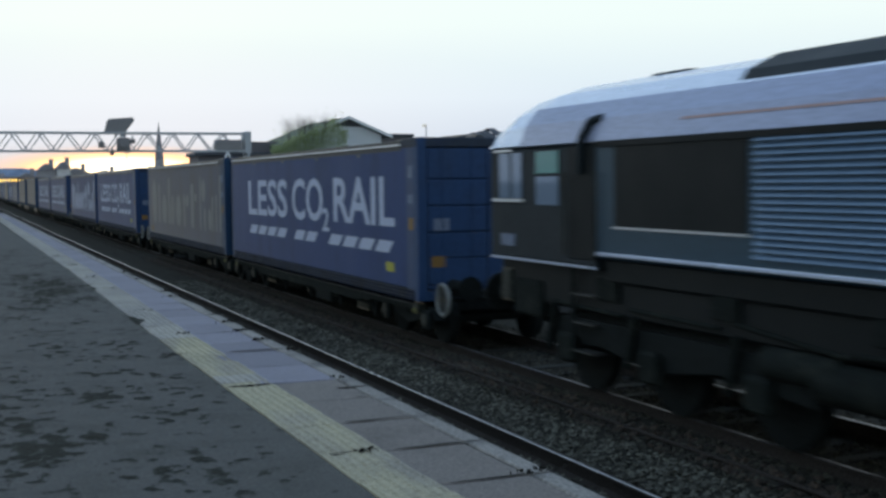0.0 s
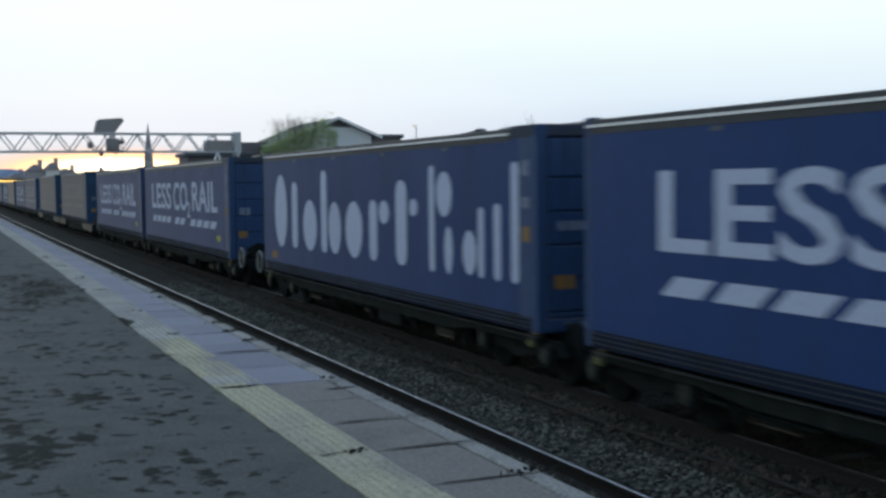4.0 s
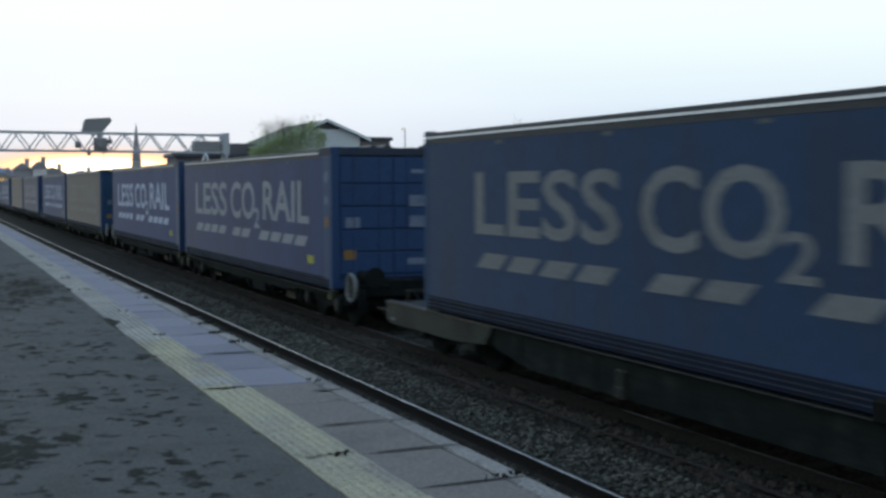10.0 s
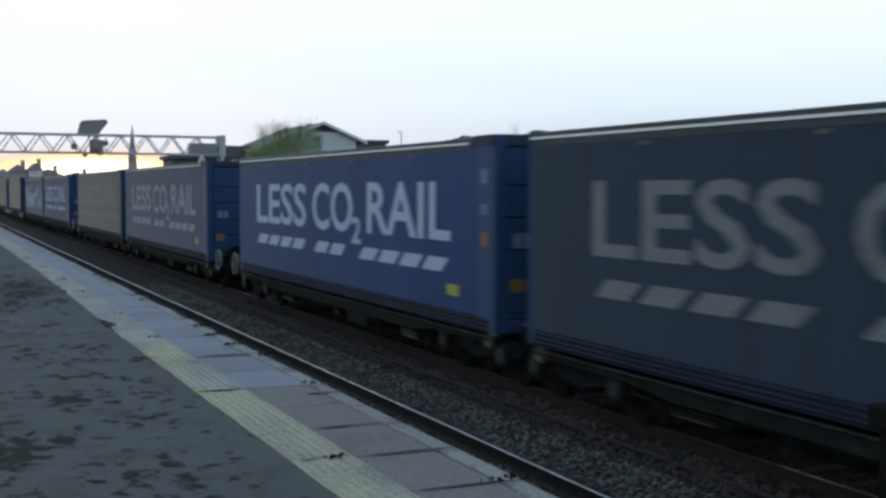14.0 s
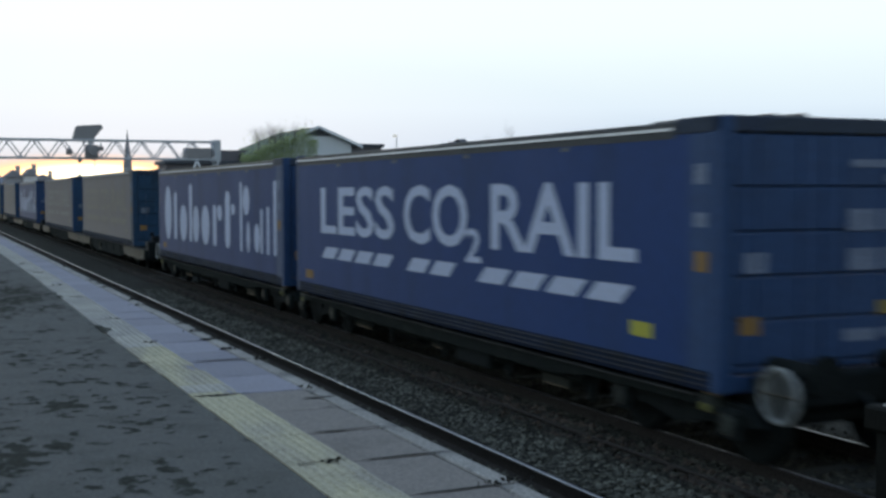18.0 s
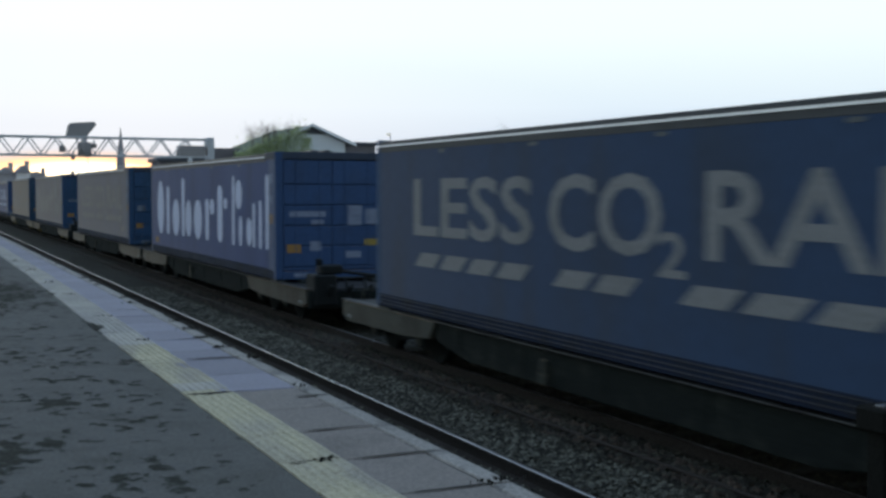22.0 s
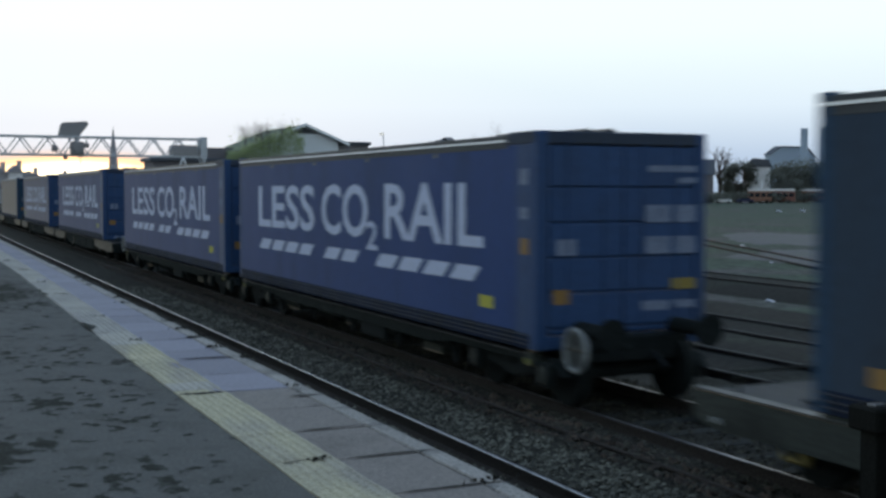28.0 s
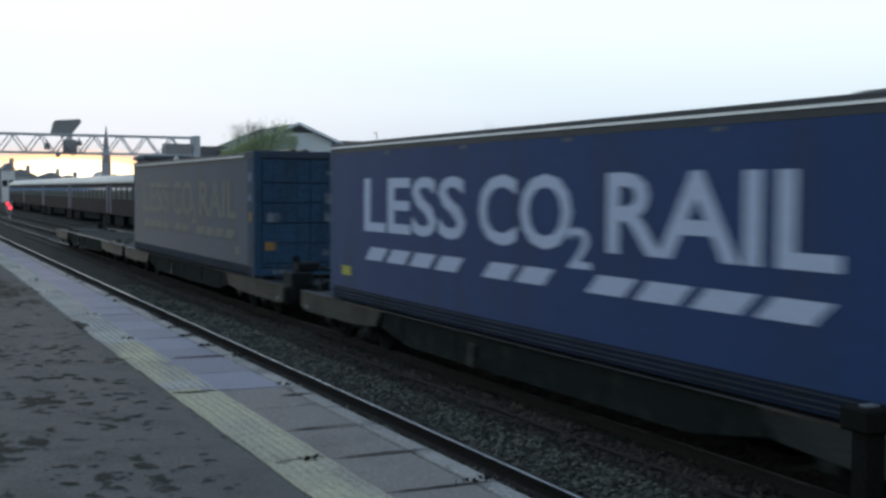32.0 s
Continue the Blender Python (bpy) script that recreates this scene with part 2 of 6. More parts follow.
LETTER_DIRTY = mat("white_vinyl_grimy", (0.205, 0.212, 0.215), 0.8, 0, 0.18, 1.0, 25, 0.02, second=(0.12, 0.13, 0.13), spots=0.35, dust=0.39)
LETTER_STAINED = mat("white_vinyl_stained", (0.150, 0.158, 0.158), 0.82, 0, 0.22, 1.0, 25, 0.02, second=(0.078, 0.086, 0.090), spots=0.5, dust=0.42)
LETTER_FAINT = mat("white_vinyl_caked", (0.140, 0.145, 0.128), 0.85, 0, 0.22, 1.0, 25, 0.02, second=(0.085, 0.090, 0.086), spots=0.5, dust=0.54)
LABEL_WHITE = mat("label_white", (0.17, 0.21, 0.30), 0.6, 0, 0.3, 4, 30, 0.02, second=(0.08, 0.11, 0.18), spots=0.35)
LABEL_DULL = mat("label_white_dirty", (0.13, 0.16, 0.20), 0.7, 0, 0.4, 5, 30, 0.02, second=(0.040, 0.052, 0.068), spots=0.5)
LABEL_YELLOW = mat("label_yellow", (0.27, 0.20, 0.04), 0.6, 0, 0.15, 6, 40, 0.02)
PIN_YELLOW = mat("pin_yellow", (0.13, 0.13, 0.03), 0.7, 0, 0.3, 6, 30, 0.05)
LABEL_LIME = mat("label_lime", (0.45, 0.42, 0.05), 0.6, 0, 0.15, 6, 40, 0.02)
LABEL_ORANGE = mat("label_orange", (0.27, 0.15, 0.04), 0.6, 0, 0.15, 6, 40, 0.02)
WAGON = mat("wagon_grime", (0.011, 0.015, 0.014), 0.9, 0.0, 0.5, 3.5, 25, 0.3, second=(0.028, 0.033, 0.028), spots=0.34, per_object=0.1, spec=0.15)
WAGON_SILL = mat("wagon_sill", (0.034, 0.041, 0.036), 0.8, 0.1, 0.45, 1.3, 25, 0.2, second=(0.012, 0.015, 0.014), spots=0.5, per_object=0.15, spec=0.3, dust=0.39)
DECK_EDGE = mat("worn_deck_steel", (0.030, 0.032, 0.036), 0.7, 0.1, 0.4, 1.0, 20, 0.1, second=(0.02, 0.02, 0.02), spots=0.35, spec=0.3)
UNDER = mat("underframe", (0.010, 0.0135, 0.0135), 0.9, 0.0, 0.4, 2, 25, 0.3, spec=0.2)
# for thin edge strips brighter than the sills
DECK_LINE = mat("bright_edge_steel", (0.065, 0.068, 0.066), 0.5, 0.3, 0.5, 1.5, 12, 0.1, second=(0.03, 0.03, 0.03), spots=0.45)
HAND_WHEEL = mat("hand_wheel_paint", (0.24, 0.26, 0.26), 0.6, 0.0, 0.25, 3, 25, 0.1, second=(0.10, 0.11, 0.11), spots=0.3)
WHEEL_DISC = mat("hand_wheel_disc", (0.085, 0.095, 0.098), 0.6, 0.0, 0.3, 5, 25, 0.1, second=(0.17, 0.18, 0.18), spots=0.35)
AXLEBOX_YELLOW = mat("axlebox_yellow", (0.20, 0.16, 0.05), 0.7, 0, 0.3, 3, 25, 0.1)
# bright and darker silver: sky reflection and shade of one roof, as two colours
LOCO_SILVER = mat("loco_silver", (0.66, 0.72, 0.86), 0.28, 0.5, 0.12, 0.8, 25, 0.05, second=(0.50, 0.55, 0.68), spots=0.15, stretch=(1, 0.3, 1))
LOCO_SILVER_SHADED = mat("loco_silver_shaded", (0.33, 0.37, 0.52), 0.35, 0.3, 0.14, 0.8, 25, 0.04, second=(0.24, 0.27, 0.40), spots=0.2, stretch=(1, 0.3, 1))
LOCO_BLUE = mat("loco_blue", (0.015, 0.052, 0.085), 0.45, 0.1, 0.16, 0.8, 25, 0.05, second=(0.03, 0.045, 0.07), spots=0.15)
LOCO_DARK = mat("loco_dark", (0.014, 0.022, 0.028), 0.6, 0.0, 0.2, 1.2, 25, 0.05, spec=0.25)
LOCO_SLAT = mat("loco_louvre", (0.115, 0.19, 0.29), 0.40, 0.3, 0.2, 2, 25, 0.05, second=(0.07, 0.11, 0.16), spots=0.25)
LOCO_STRIPE = mat("loco_orange_stripe", (0.42, 0.27, 0.25), 0.5, 0, 0.1, 2, 25, 0.0)
RAIL_DULL = mat("rail_dull_steel", (0.085, 0.082, 0.078), 0.75, 0.2, 0.25, 1.0, 30, 0.1, stretch=(1, 0.2, 1))
MOSSY = mat("mossy_tiles", (0.13, 0.165, 0.10), 0.9, 0, 0.3, 0.7, 7, 0.5, second=(0.06, 0.07, 0.06), spots=0.3)
BLACK = mat("black_panel", (0.008, 0.011, 0.012), 0.6, 0, 0.2, 2, 25, 0.03, spec=0.2)
GLASS = glass("dark_glass")
GLASS_PALE = glass("pale_glass", (0.20, 0.26, 0.36))
# green tint: a reflection in the cab window put into the glass colour
GLASS_GREEN_REFLECTION = glass("green_reflection_glass", (0.03, 0.22, 0.17))
YELLOW = mat("warning_yellow", (0.33, 0.24, 0.03), 0.5, 0, 0.12, 2, 25, 0.04)
NAVY = mat("navy_paint", (0.018, 0.026, 0.075), 0.4, 0, 0.12, 1, 25, 0.04)
COACH_SIDE = mat("coach_side", (0.050, 0.038, 0.034), 0.8, 0, 0.15, 0.6, 20, 0.04, second=(0.03, 0.026, 0.024), spots=0.4, spec=0.15)
COACH_ROOF = mat("coach_roof", (0.55, 0.53, 0.51), 0.38, 0.1, 0.15, 0.5, 20, 0.05)
# gantry and signal colours are lightened to imitate glare near the sun
GANTRY = mat("gantry_steel_paled", (0.50, 0.53, 0.56), 0.6, 0.1, 0.2, 1, 20, 0.08)
SIGN_DARK = mat("signal_black_paled", (0.27, 0.265, 0.27), 0.7, 0, 0.2, 2, 20, 0.05)
BRICK = mat("dark_brick", (0.17, 0.16, 0.17), 0.9, 0, 0.25, 0.8, 12, 0.2)
WAREHOUSE = mat("warehouse_cladding", (0.105, 0.10, 0.105), 0.85, 0, 0.25, 0.15, 3, 0.2, second=(0.06, 0.065, 0.06), spots=0.35)
SLATE = mat("roof_slate", (0.085, 0.092, 0.108), 0.75, 0, 0.25, 0.9, 14, 0.25)
RENDER_WALL = mat("pale_wall", (0.76, 0.80, 0.84), 0.85, 0, 0.12, 0.6, 14, 0.1)
BARGE = mat("white_barge_board", (0.84, 0.87, 0.90), 0.6, 0, 0.1, 1, 20, 0.05)
# town colours are paled: distance haze is mixed into them
TOWN = mat("town_brick_hazed", (0.42, 0.41, 0.43), 0.9, 0, 0.2, 0.1, 2, 0.1)
TOWN_PALE = mat("town_pale_hazed", (0.82, 0.80, 0.80), 0.9, 0, 0.15, 0.1, 2, 0.1)
TOWN_ROOF = mat("town_slate_hazed", (0.30, 0.29, 0.31), 0.8, 0, 0.2, 0.2, 3, 0.1)
BOTTOM_RAIL = mat("bottom_rail_shade_grime", (0.009, 0.017, 0.040), 0.85, 0, 0.4, 2.2, 20, 0.1, second=(0.015, 0.017, 0.016), spots=0.4, spec=0.2)
# bush green paled beyond real foliage, with glare and haze in the colour
LEAF = mat("bush_leaf_hazed", (0.31, 0.38, 0.21), 0.85, 0, 0.3, 0.8, 6, 0.0, second=(0.26, 0.29, 0.22), spots=0.3)


def leaves_through(m, share, colour):
    """Thin leaves: part of the light comes through the blade."""
    n, l = m.node_tree.nodes, m.node_tree.links
    thin, both = n.new("ShaderNodeBsdfTranslucent"), n.new("ShaderNodeMixShader")
    thin.inputs["Color"].default_value = (*colour, 1)
    both.inputs[0].default_value = share
    l.new(n["Principled BSDF"].outputs[0], both.inputs[1])
    l.new(thin.outputs[0], both.inputs[2])
    l.new(both.outputs[0], n["Material Output"].inputs["Surface"])


leaves_through(LEAF, 0.55, (0.50, 0.56, 0.32))
# far foliage, lightened in its colour for haze
LEAF_DARK = mat("hedge_leaf_hazed", (0.155, 0.165, 0.14), 0.85, 0, 0.3, 0.5, 5, 0.0)
leaves_through(LEAF_DARK, 0.4, (0.16, 0.17, 0.13))
TWIG = mat("twig", (0.085, 0.070, 0.062), 0.9, 0, 0.2, 2, 20, 0.0)
# the hill's blue-grey is haze painted as its colour
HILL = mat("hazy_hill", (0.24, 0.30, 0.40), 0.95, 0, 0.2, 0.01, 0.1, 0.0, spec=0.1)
POST_WOOD = mat("post_wood", (0.009, 0.0095, 0.008), 0.9, 0, 0.4, 4, 40, 0.3, spec=0.15)
BUS_ORANGE = mat("bus_orange", (0.26, 0.13, 0.085), 0.5, 0, 0.15, 0.5, 5, 0.02)
BUS_WHITE = mat("bus_white", (0.80, 0.80, 0.80), 0.5, 0, 0.1, 0.5, 5, 0.02)
BUS_RED = mat("bus_red", (0.22, 0.085, 0.06), 0.5, 0, 0.15, 0.5, 5, 0.02)
# works concrete, paled and blued for distance haze
CHIMNEY = mat("chimney_concrete_hazed", (0.42, 0.50, 0.60), 0.85, 0, 0.12, 0.1, 2, 0.05)
LAMP_AMBER = mat("lamp_amber", (1.0, 0.62, 0.12), 0.5, 0, 0.0, 1, 5, 0, emit=4.0)
LAMP_RED = mat("lamp_red", (1.0, 0.03, 0.05), 0.5, 0, 0.0, 1, 5, 0, emit=6.0)
LAMP_WHITE = mat("lamp_white", (1.0, 0.93, 0.8), 0.5, 0, 0.0, 1, 5, 0, emit=0.3)
LITTER = mat("pale_litter", (0.55, 0.56, 0.60), 0.7, 0, 0.1, 3, 20, 0.05)


# ---- building blocks ----
class Shape:
    """Collects the faces of one part."""

    def __init__(self):
        self.v, self.f, self.s = [], [], []

    def add(self, verts, faces, smooth=False):
        o = len(self.v)
        self.v += [tuple(p) for p in verts]
        self.f += [tuple(i + o for i in q) for q in faces]
        self.s += [smooth] * len(faces)
        return self

    def box(self, x0, y0, z0, x1, y1, z1):
        return self.add([(x0, y0, z0), (x1, y0, z0), (x1, y1, z0), (x0, y1, z0), (x0, y0, z1), (x1, y0, z1), (x1, y1, z1), (x0, y1, z1)],
                        [(3, 2, 1, 0), (4, 5, 6, 7), (0, 1, 5, 4), (1, 2, 6, 5), (2, 3, 7, 6), (3, 0, 4, 7)])

    def tube(self, p, q, r, r2=None, n=10, caps=True):
        p, q = Vector(p), Vector(q)
        r2 = r if r2 is None else r2
        w = (q - p).normalized()
        a = w.orthogonal().normalized()
        b = w.cross(a)
        ring = [(math.cos(2 * math.pi * i / n), math.sin(2 * math.pi * i / n)) for i in range(n)]
        vs = [p + (a * c + b * s) * r for c, s in ring] + [q + (a * c + b * s) * r2 for c, s in ring]
        self.add(vs, [(i, (i + 1) % n, n + (i + 1) % n, n + i) for i in range(n)], True)
        if caps:
            self.add(vs, [tuple(range(n - 1, -1, -1)), tuple(range(n, 2 * n))])
        return self

    def bar(self, p, q, w, d=None):
        """A square bar from p to q."""
        p, q = Vector(p), Vector(q)
        d = w if d is None else d
        k = (q - p).normalized()
        a = Vector((0, 1, 0)) if abs(k.y) < 0.9 else Vector((1, 0, 0))
        b = k.cross(a).normalized()
        a = b.cross(k).normalized()
        vs = [e + a * sa * d / 2 + b * sb * w / 2 for e in (p, q) for sa, sb in ((-1, -1), (1, -1), (1, 1), (-1, 1))]
        return self.add(vs, [(3, 2, 1, 0), (4, 5, 6, 7), (0, 1, 5, 4), (1, 2, 6, 5), (2, 3, 7, 6), (3, 0, 4, 7)])

    def prism(self, outline, y0, y1, smooth=False):
        """An outline of (x, z) drawn along y."""
        n = len(outline)
        vs = [(x, y0, z) for x, z in outline] + [(x, y1, z) for x, z in outline]
        self.add(vs, [(i, (i + 1) % n, n + (i + 1) % n, n + i) for i in range(n)], smooth)
        return self.add(vs, [tuple(range(n - 1, -1, -1)), tuple(range(n, 2 * n))])

    def prism_x(self, outline, x0, x1):
        """An outline of (y, z) drawn along x."""
        n = len(outline)
        vs = [(x0, y, z) for y, z in outline] + [(x1, y, z) for y, z in outline]
        self.add(vs, [(i, (i + 1) % n, n + (i + 1) % n, n + i) for i in range(n)])
        return self.add(vs, [tuple(range(n - 1, -1, -1)), tuple(range(n, 2 * n))])

    def mesh(self, name, bevel=0.0):
        me = bpy.data.meshes.new(name)
        me.from_pydata(self.v, [], self.f)
        for p, s in zip(me.polygons, self.s):
            p.use_smooth = s
        b = bmesh.new()
        b.from_mesh(me)
        if bevel:
            sharp = [e for e in b.edges if len(e.link_faces) == 2 and e.calc_face_angle(0) > 0.6]
            bmesh.ops.bevel(b, geom=sharp, offset=bevel, segments=1, affect="EDGES")
        bmesh.ops.recalc_face_normals(b, faces=b.faces)
        b.to_mesh(me)
        b.free()
        return me


def S():
    return Shape()


def part(name, shape, material, parent=None, label="", bevel=0.0):
    me = shape if isinstance(shape, bpy.types.Mesh) else shape.mesh(name, bevel)
    if not me.materials:
        me.materials.append(material)
    ob = new(name, me)
    ob.parent = parent
    if label:
        tagged(ob, label)
    return ob


def thing(name, label, category, group="", kind="", m=None):
    ob = tagged(new(name), label, category, group, kind)
    if m is not None:
        ob.matrix_basis = m
    return ob


def single(name, shape, material, label, category, group="", kind="", m=None, bevel=0.0):
    ob = tagged(part(name, shape, material, None, "", bevel), label, category, group, kind)
    if m is not None:
        ob.matrix_basis = m
    return ob


BEND = 6e-5


def shift(y):
    """How far the line has swung to the right y metres down it."""
    return 0.5 * BEND * y * y


T1, T2, T3, T4 = 4.65, 8.29, 11.8, 15.25
EDGE, TOP = 3.15, 0.973

# ---- ground, tracks, platform ----
single("ground", S().add([(-2500, -800, -0.32), (3500, -800, -0.32), (3500, 4500, -0.32), (-2500, 4500, -0.32)], [(0, 1, 2, 3)]), GRASS,
       "rough grass and waste ground beyond the railway", "ground", kind="structure")


def bed(x, y):
    """Height of the ballast: heaped over the sleeper ends, low between the rails."""
    k = min(abs(x - c) for c in (T1, T2, T3, T4))
    heap = min(1.0, max(0.0, (k - 0.80) / 0.14))
    return -0.172 + 0.088 * heap + (0.085 if x > 11.0 and heap < 1.0 else 0.05 if x > 11.0 else 0.0) + 0.03 * noise.noise((x * 2.1, y * 2.1, 0))


def ballast_sheet(x0, x1, y0, y1, step, lift):
    nx, ny = int((x1 - x0) / step) + 1, int((y1 - y0) / step) + 1
    vs = []
    for j in range(ny):
        for i in range(nx):
            x, y = x0 + (x1 - x0) * i / (nx - 1), y0 + (y1 - y0) * j / (ny - 1)
            h = bed(x, y) - 0.008 + lift * noise.noise((x * 7, y * 7, 3))
            vs.append((x + shift(y), y, h))
    fs = [(j * nx + i, j * nx + i + 1, (j + 1) * nx + i + 1, (j + 1) * nx + i) for j in range(ny - 1) for i in range(nx - 1)]
    return S().add(vs, fs, True)


near_bed = single("ballast_bed", ballast_sheet(2.9, 11.0, -12, 50, 0.12, 0.035), BALLAST, "grey-brown stone ballast round the running lines", "ballast", kind="structure")
single("ballast_bed", ballast_sheet(2.9, 11.0, 50, 500, 2.0, 0.0), BALLAST, "grey-brown stone ballast further down the running lines", "ballast", kind="structure")
single("ballast_bed", ballast_sheet(11.0, 18.2, -12, 500, 1.0, 0.02), EARTH, "dark dirty ballast under the sidings", "ballast", kind="structure")



def berm(outline, y0, y1):
    """A low earth bank of (x, z) points drawn along the bending line."""
    n, rows = len(outline), 60
    ys = [y0 + (y1 - y0) * j / rows for j in range(rows + 1)]
    vs = [(x + shift(y) + 0.12 * noise.noise((x, y * 0.3, 1)), y, z + 0.03 * noise.noise((x * 0.8, y * 0.5, 6))) for y in ys for x, z in outline]
    return S().add(vs, [(j * n + i, j * n + i + 1, (j + 1) * n + i + 1, (j + 1) * n + i) for j in range(rows) for i in range(n - 1)], True)


single("earth_bank", berm([(21.3, -0.36), (22.3, -0.10), (22.9, -0.05), (24.4, -0.05), (25.0, -0.10), (26.0, -0.36)], -12, 300), EARTH, "dirty earth bank under the disused siding", "earth", kind="structure")
single("earth_bank", berm([(18.1, -0.07), (18.8, -0.14), (19.8, -0.36)], -12, 400), EARTH, "dirty earth bank at the edge of the sidings", "earth", kind="structure")


def rail_shape(x, y0, y1, top):
    sh = S()
    ys = [y0 + (y1 - y0) * i / 60 for i in range(61)]
    prof = [(-0.034, 0.0), (0.034, 0.0), (0.034, -0.035), (-0.034, -0.035)] if top else [(-0.036, -0.008), (-0.02, -0.003), (0.024, -0.003), (0.036, -0.012), (0.034, -0.04), (0.009, -0.05), (0.009, -0.135), (0.07, -0.16), (-0.07, -0.16), (-0.009, -0.135), (-0.009, -0.05), (-0.034, -0.04)]
    if top:
        prof = [(-0.030, -0.006), (-0.022, 0.0), (0.004, 0.0), (0.012, -0.005), (0.0, -0.008)]
    n = len(prof)
    vs = [(x + shift(y) + px, y, pz) for y in ys for px, pz in prof]
    fs = [(j * n + i, j * n + (i + 1) % n, (j + 1) * n + (i + 1) % n, (j + 1) * n + i) for j in range(60) for i in range(n)]
    return sh.add(vs, fs)


def track(name, centre, y0, y1, label, head=None):
    t = thing(name, label, "railway track", "running lines and sidings", "structure")
    for side in (-0.752, 0.752):
        r = part("rail", rail_shape(centre + side, y0, y1, False), RAIL_SIDE, t, "rust-brown steel rail")
        part("running_surface", rail_shape(centre + side, y0, y1, True), head or RAIL_TOP, r, "worn steel rail head")
    return t


track_1 = track("track_1", T1, -60, 420, "platform line with polished rail heads")
track_2 = track("track_2", T2, -60, 420, "through line under the freight train", RAIL_MID)
track_3 = track("track_3", T3, -60, 420, "dull siding rails beyond the freight train", RAIL_DULL)
track_4 = track("track_4", T4, -60, 420, "siding under the stabled passenger train", RAIL_DULL)
track_5 = track("track_5", 23.6, -60, 300, "rusty disused siding in rough grass", RAIL_DULL)

platform = thing("platform", "station platform with tactile strip and slab edge", "platform", kind="structure")
part("platform_surface", S().box(-14, -12, 0.6, 2.055, 170, TOP - 0.004), ASPHALT, platform, "worn dark grey asphalt with mossy stains")
part("platform_infill", S().box(2.0555, 13, 0.9, 2.2, 170, TOP - 0.0045), ASPHALT, platform, "worn asphalt beside the tactile strip")
part("platform_wall", S().box(2.2, -12, -0.3, 3.04, 170, 0.80), PLATFORM_WALL, platform, "dark stained platform face wall")
part("slab_bed", S().box(2.056, -12, 0.80, 3.09, 170, TOP - 0.011), JOINT, platform, "dirt-filled bed under the slabs")

# ---- the station's far furniture: signal gantry ----
GY = 82.0
gantry = thing("signal_gantry", "grey steel lattice signal gantry across all tracks", "gantry", m=pose(0, GY, 0))
for yy in (-0.55, 0.55):
    for z, w in ((6.18, 0.13), (4.98, 0.13)):
        part("chord", S().bar((-4.2, yy, z), (19.5, yy, z), w), GANTRY, gantry, bevel=0.01)
    x, k = -4.0 + (0.4 if yy > 0 else 0.0), 0
    while x < 18.6:
        a, b = (4.98, 6.18) if k % 2 == 0 else (6.18, 4.98)
        part("diagonal", S().bar((x, yy, a), (x + 0.86, yy, b), 0.075), GANTRY, gantry)
        x, k = x + 0.86, k + 1
for i in range(12):
    part("cross_brace", S().bar((-4 + i * 2.0, -0.55, 6.18), (-3 + i * 2.0, 0.55, 6.18), 0.07), GANTRY, gantry)
for px in (-4.2, 19.35):
    for yy in (-0.55, 0.55):
        part("leg", S().box(px - 0.09, yy - 0.09, -0.3 if px > 0 else TOP, px + 0.09, yy + 0.09, 6.3), GANTRY, gantry)
    for i in range(7):
        z = 0.9 + i * 0.75
        part("leg_brace", S().bar((px, -0.55, z), (px, 0.55, z + 0.7), 0.06), GANTRY, gantry)
    part("end_plate", S().box(px - 0.22, -0.62, 4.85, px + 0.22, 0.62, 6.32), GANTRY, gantry, bevel=0.02)
for s in (-1, 1):
    part("hanger", S().bar((17.9, -0.6, 4.95), (17.9 + s * 0.5, -0.6, 3.6), 0.12), BARGE, gantry, "pale hanger under the end bay")
part("end_box", S().box(17.2, -0.62, 5.0, 18.9, 0.62, 5.75), SIGN_DARK, gantry, "dark cable box in the end bay", bevel=0.02)
# signal on top, seen from behind
sig = thing("railway_signal", "dark signal backboard leaning back above the gantry", "signal", m=pose(10.75, GY - 0.3, 6.25))
part("hood", S().prism([(-0.98, -0.05), (-0.80, 0.72), (-0.68, 0.86), (0.80, 0.97), (0.95, 0.78), (0.30, -0.05)], -0.2, 0.55), SIGN_DARK, sig, "weathered dark hood", bevel=0.05)
part("backboard", S().box(-0.6, 0.55, -0.05, 0.35, 0.62, 0.85), SIGN_DARK, sig, bevel=0.02)
for sx in (-0.28, 0.28):
    part("bracket", S().box(sx - 0.07, -0.1, -0.35, sx + 0.07, 0.1, 0.1), GANTRY, sig)
for sx, sz, w, h in ((10.9, 5.42, 0.84, 0.86), (11.5, 5.62, 0.34, 0.30), (9.48, 5.39, 0.36, 0.40), (10.16, 4.84, 0.24, 0.34)):
    s2 = thing("signal_lamp_unit", "small dark signal unit hung on the gantry", "signal", "gantry signals", m=pose(sx, GY - 0.75, sz))
    part("case", S().box(-w / 2, 0, -h / 2, w / 2, 0.28, h / 2), SIGN_DARK, s2, bevel=0.03)
    part("hood", S().tube((0, -0.02, 0.02), (0, -0.22, 0.02), min(w, h) * 0.3, n=12), SIGN_DARK, s2)
    part("bracket", S().box(-0.05, 0.02, h / 2 - 0.01, 0.05, 0.2, h / 2 + 0.2), GANTRY, s2)

# ---- house, bush and low buildings behind the train ----
HY = 95.0
house = thing("house", "pale gabled house with white barge boards and slate roof", "house", m=pose(31.0, HY, 0))
part("wall", S().prism([(-4.6, -0.3), (3.0, -0.3), (3.0, 6.75), (0.0, 8.0), (-4.6, 6.1)], 0, 11), RENDER_WALL, house)
